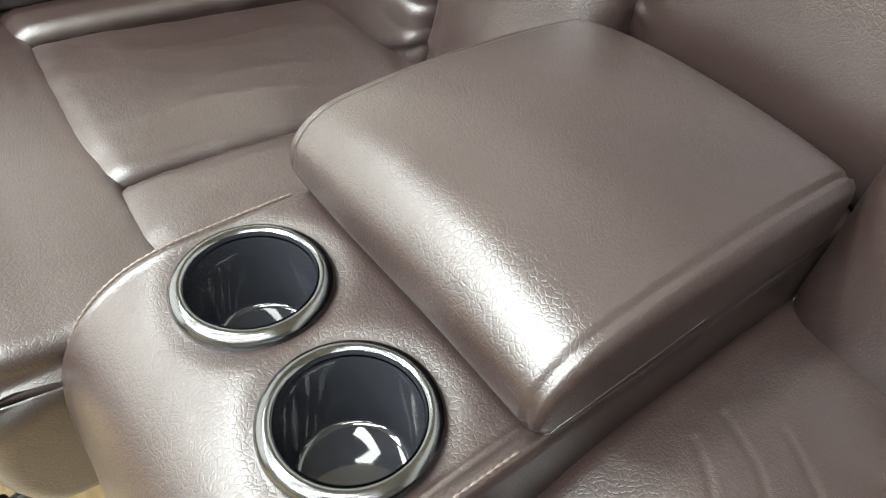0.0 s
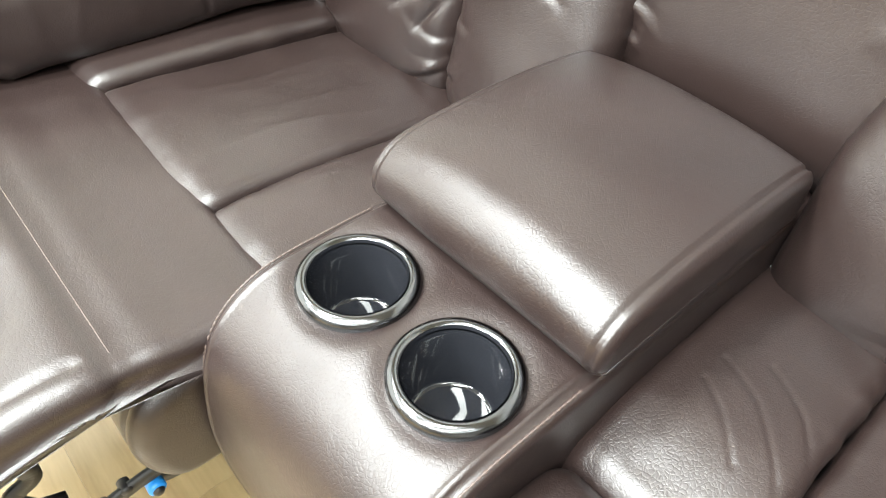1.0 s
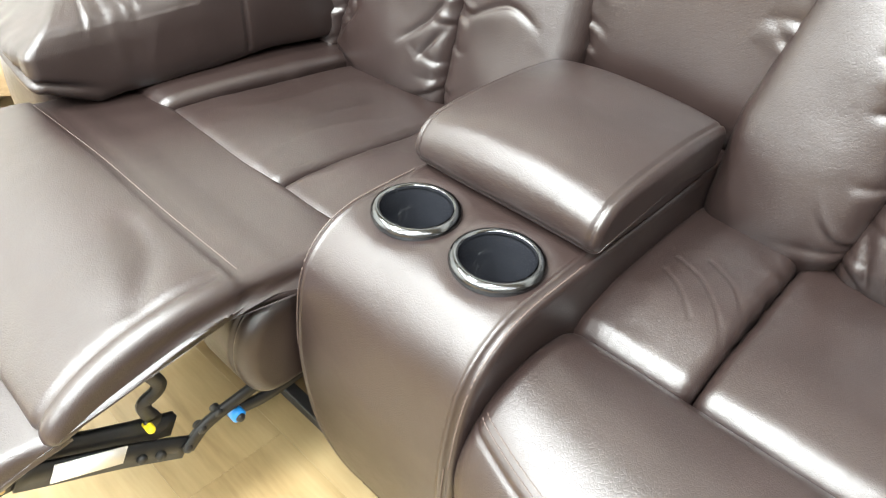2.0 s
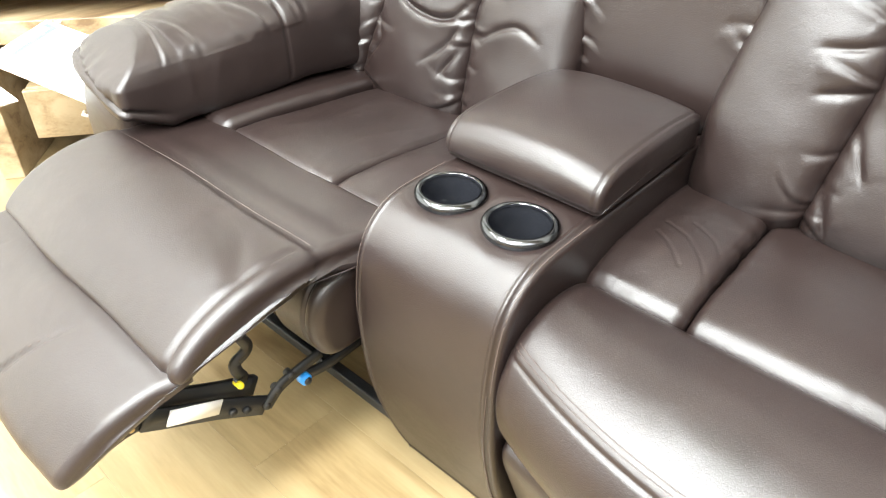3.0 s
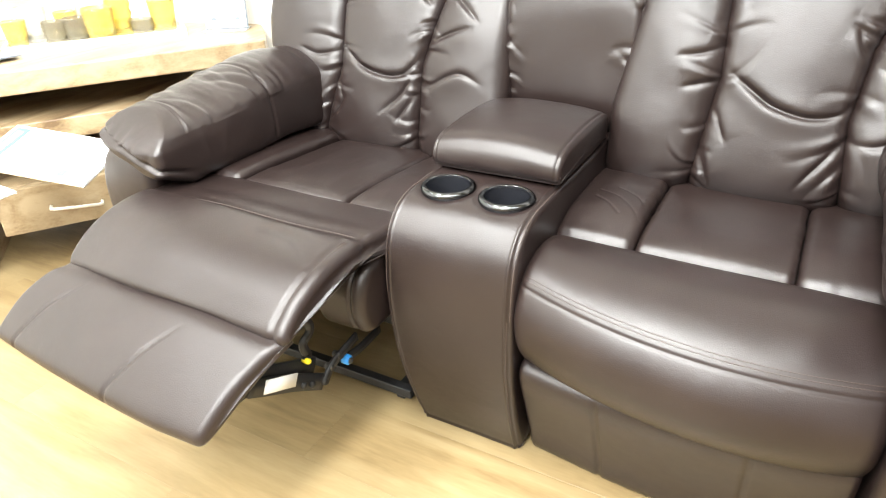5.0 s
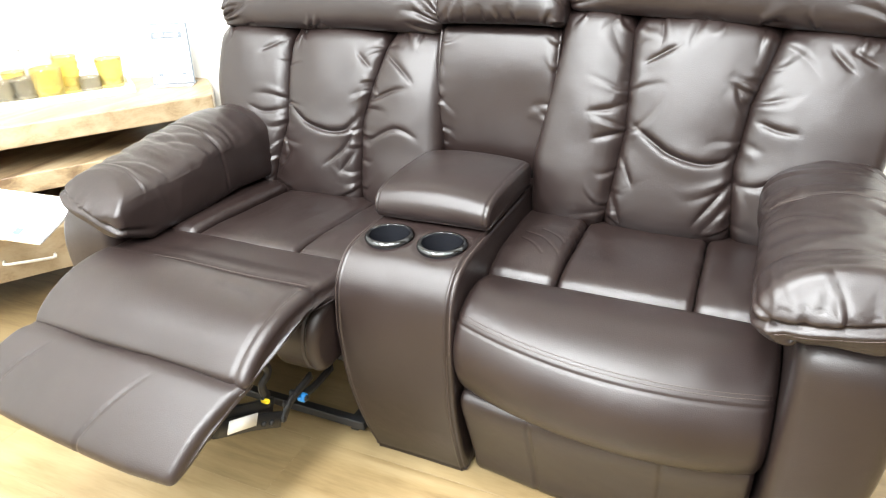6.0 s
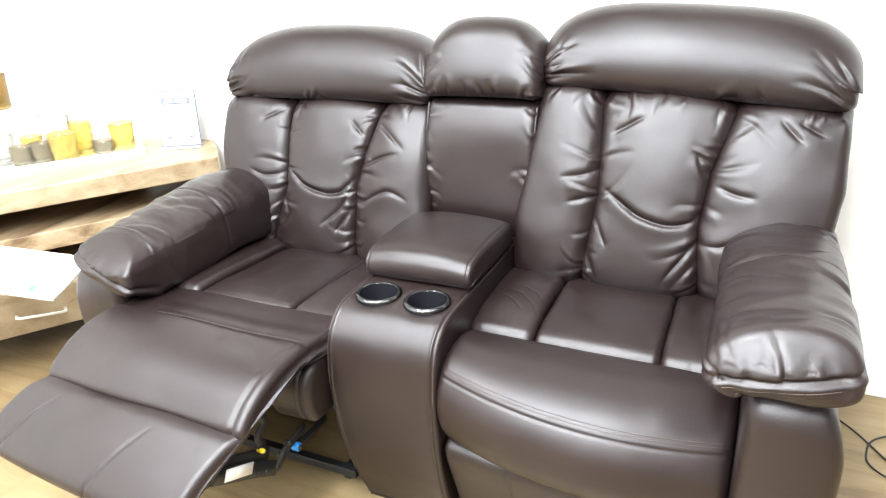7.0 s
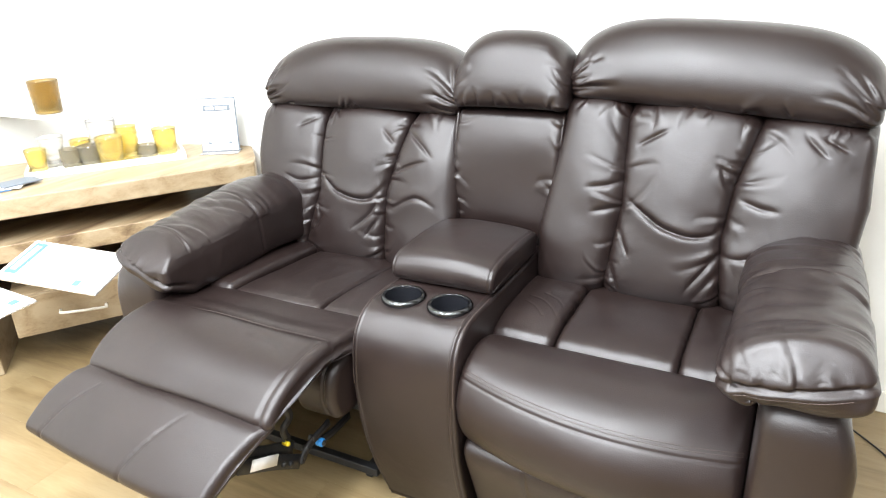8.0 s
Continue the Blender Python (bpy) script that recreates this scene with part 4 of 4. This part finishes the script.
tumbler(-2.25, 0.69, 0.877, 0.056, 0.064, 0.145, DEEPAMBER, "dark amber ribbed glass vase on the wall shelf", 0.001, True)

# price sign standing on the sideboard
sign = hold("price_sign", -1.55, 0.98, 0.69, "white price card in a clear acrylic stand", "sign")
SM = TM @ Matrix.Translation((-0.112, 0.265, 0.692)) @ Matrix.Rotation(radians(-25.7), 4, "Z") @ Matrix.Rotation(radians(-8), 4, "X")
part("card", block(-0.078, 0.078, -0.001, 0.001, 0.008, 0.232, 0.0, 1, SM), PAPER, sign)
part("holder", block(-0.084, 0.084, 0.0025, 0.0055, 0.002, 0.238, 0.001, 1, SM), INKGREY, sign, "dark edged card holder")
part("foot", block(-0.084, 0.084, -0.05, 0.05, 0.0, 0.004, 0.001, 1, TM @ Matrix.Translation((-0.112, 0.265, 0.6915)) @ Matrix.Rotation(radians(-25.7), 4, "Z")), ACRYLIC, sign)
part("header_bar", block(-0.060, 0.060, -0.0025, -0.0012, 0.180, 0.206, 0.0, 1, SM), INKGREY, sign, "grey heading bar")
for a, b in ((-0.048, -0.012), (-0.004, 0.046)):
    part("heading_word", block(a, b, -0.0036, -0.0026, 0.187, 0.199, 0.0, 1, SM), PAPER, sign)
part("print_mark", block(-0.055, -0.035, -0.0025, -0.0012, 0.036, 0.046, 0.0, 1, SM), INKGREY, sign)
part("print_mark", block(0.038, 0.056, -0.0025, -0.0012, 0.036, 0.046, 0.0, 1, SM), INKGREY, sign)


def shelf_sign(o, u, w, length, width, label, arm_to, bars):
    """A white sheet on an acrylic arm; o a corner, u along, w across."""
    o, u, w = Vector(o), Vector(u).normalized(), Vector(w)
    w = (w - u * w.dot(u)).normalized()
    nrm = u.cross(w).normalized()
    if nrm.z < 0:
        nrm = -nrm

    def sheet(a0, a1, b0, b1, h0, h1):
        v = [tuple(TM @ (o + u * a + w * b + nrm * h)) for h in (h0, h1) for a, b in ((a0, b0), (a1, b0), (a1, b1), (a0, b1))]
        return v, [(3, 2, 1, 0), (4, 5, 6, 7), (0, 1, 5, 4), (1, 2, 6, 5), (2, 3, 7, 6), (3, 0, 4, 7)]
    c = TM @ o
    ob = hold("shelf_sign", c.x, c.y, c.z, label, "sign", "shelf signs")
    v, f = sheet(0, length, 0, width, 0, 0.004)
    link("sheet", v, f, PAPER, ob, smooth=False)
    v, f = sheet(-0.003, length + 0.003, -0.003, width + 0.003, -0.004, -0.0004)
    link("backing", v, f, ACRYLIC, ob, smooth=False)
    for a0, a1, b0, b1, mat, h in bars:
        v, f = sheet(a0, a1, b0, b1, h, h + 0.0008)
        link("printed_bar", v, f, mat, ob, smooth=False)
    v, f = bar([tuple(TM @ Vector(arm_to)), tuple(TM @ (o + u * 0.06 + w * 0.03 - nrm * 0.005))], 0.02, 0.004, (0, 0, 1))
    link("arm", v, f, ACRYLIC, ob, smooth=False)


shelf_sign((-0.870, -0.045, 0.525), (0.273, -0.25, -0.03), (-0.085, -0.16, -0.05), 0.41, 0.215, "white sheet sign with a blue heading by the sideboard shelf", (-0.86, 0.05, 0.505),
           [(0.015, 0.065, 0.012, 0.185, INKBLUE, 0.0045), (0.028, 0.050, 0.03, 0.165, PAPER, 0.0057), (0.30, 0.325, 0.165, 0.195, INKBLUE, 0.0045)])
shelf_sign((-1.06, -0.20, 0.47), (0.16, -0.22, -0.02), (-0.24, -0.10, 0.0), 0.30, 0.21, "white sheet sign with a small blue mark", (-1.05, 0.03, 0.505),
           [(0.24, 0.27, 0.03, 0.06, INKBLUE, 0.0045)])
papers = hold("leaflets", -1.9, 0.2, 0.69, "small pile of grey and coloured leaflets on the sideboard", "leaflets")
for k, (a, mat) in enumerate(((12, INKBLUE), (-9, PAPER), (25, INKGREY))):
    part("leaflet", block(-0.07, 0.07, -0.05, 0.05, 0.0, 0.004, 0.0, 1, TM @ Matrix.Translation((-1.00 + 0.05 * k, 0.15 + 0.02 * k, 0.6915 + 0.005 * k)) @ Matrix.Rotation(radians(a), 4, "Z")), mat, papers)

# cable on the floor
pts = spline([(0.90, 1.0, 0.004), (1.02, 0.97, 0.004), (1.109, 0.884, 0.004), (1.164, 0.805, 0.004), (1.214, 0.726, 0.004), (1.30, 0.66, 0.004), (1.42, 0.70, 0.004), (1.40, 0.90, 0.004), (1.30, 0.925, 0.004),
              (1.237, 0.885, 0.004), (1.173, 0.823, 0.011), (1.153, 0.774, 0.004), (1.153, 0.71, 0.004), (1.205, 0.661, 0.004), (1.30, 0.64, 0.011), (1.5, 0.66, 0.004)], 140)
v, f = tube([tuple(p) for p in pts], 0.0027, 8)
cable = hold("power_cable", 1.2, 0.8, 0, "thin black power cable coiled loosely on the floor", "cable")
link("cord", v, f, RUBBER, cable)

# ---- floor planks ----
PW, PL = 0.21, 1.42
plank = bmesh.new()
bmesh.ops.create_cube(plank, size=1)
for q in plank.verts:
    q.co = (q.co.x * (PL - 0.0002), q.co.y * (PW - 0.0002), q.co.z * 0.009)
bmesh.ops.bevel(plank, geom=[e for e in plank.edges if all(w.co.z > 0 for w in e.verts)], offset=0.0003, segments=1, affect="EDGES")
pm = bpy.data.meshes.new("plank")
for q in plank.verts:
    q.co *= U
plank.to_mesh(pm)
plank.free()
pm.materials.append(OAK)
for j in range(int((Y1 - Y0) / PW) + 1):
    off = (j * 0.57) % 1.0 * PL
    for i in range(-1, int((X1 - X0) / PL) + 2):
        xa, xb = max(X0, X0 + off + (i - 0.5) * PL), min(X1, X0 + off + (i + 0.5) * PL)
        ya, yb = Y0 + j * PW, min(Y1, Y0 + (j + 1) * PW)
        if xb - xa < 0.02 or yb - ya < 0.02:
            continue
        o = new("plank", pm)
        o.parent = floor
        o.location = ((xa + xb) / 2 * U, (ya + yb) / 2 * U, -0.0045 * U)
        o.scale = ((xb - xa) / PL, (yb - ya) / PW, 1)
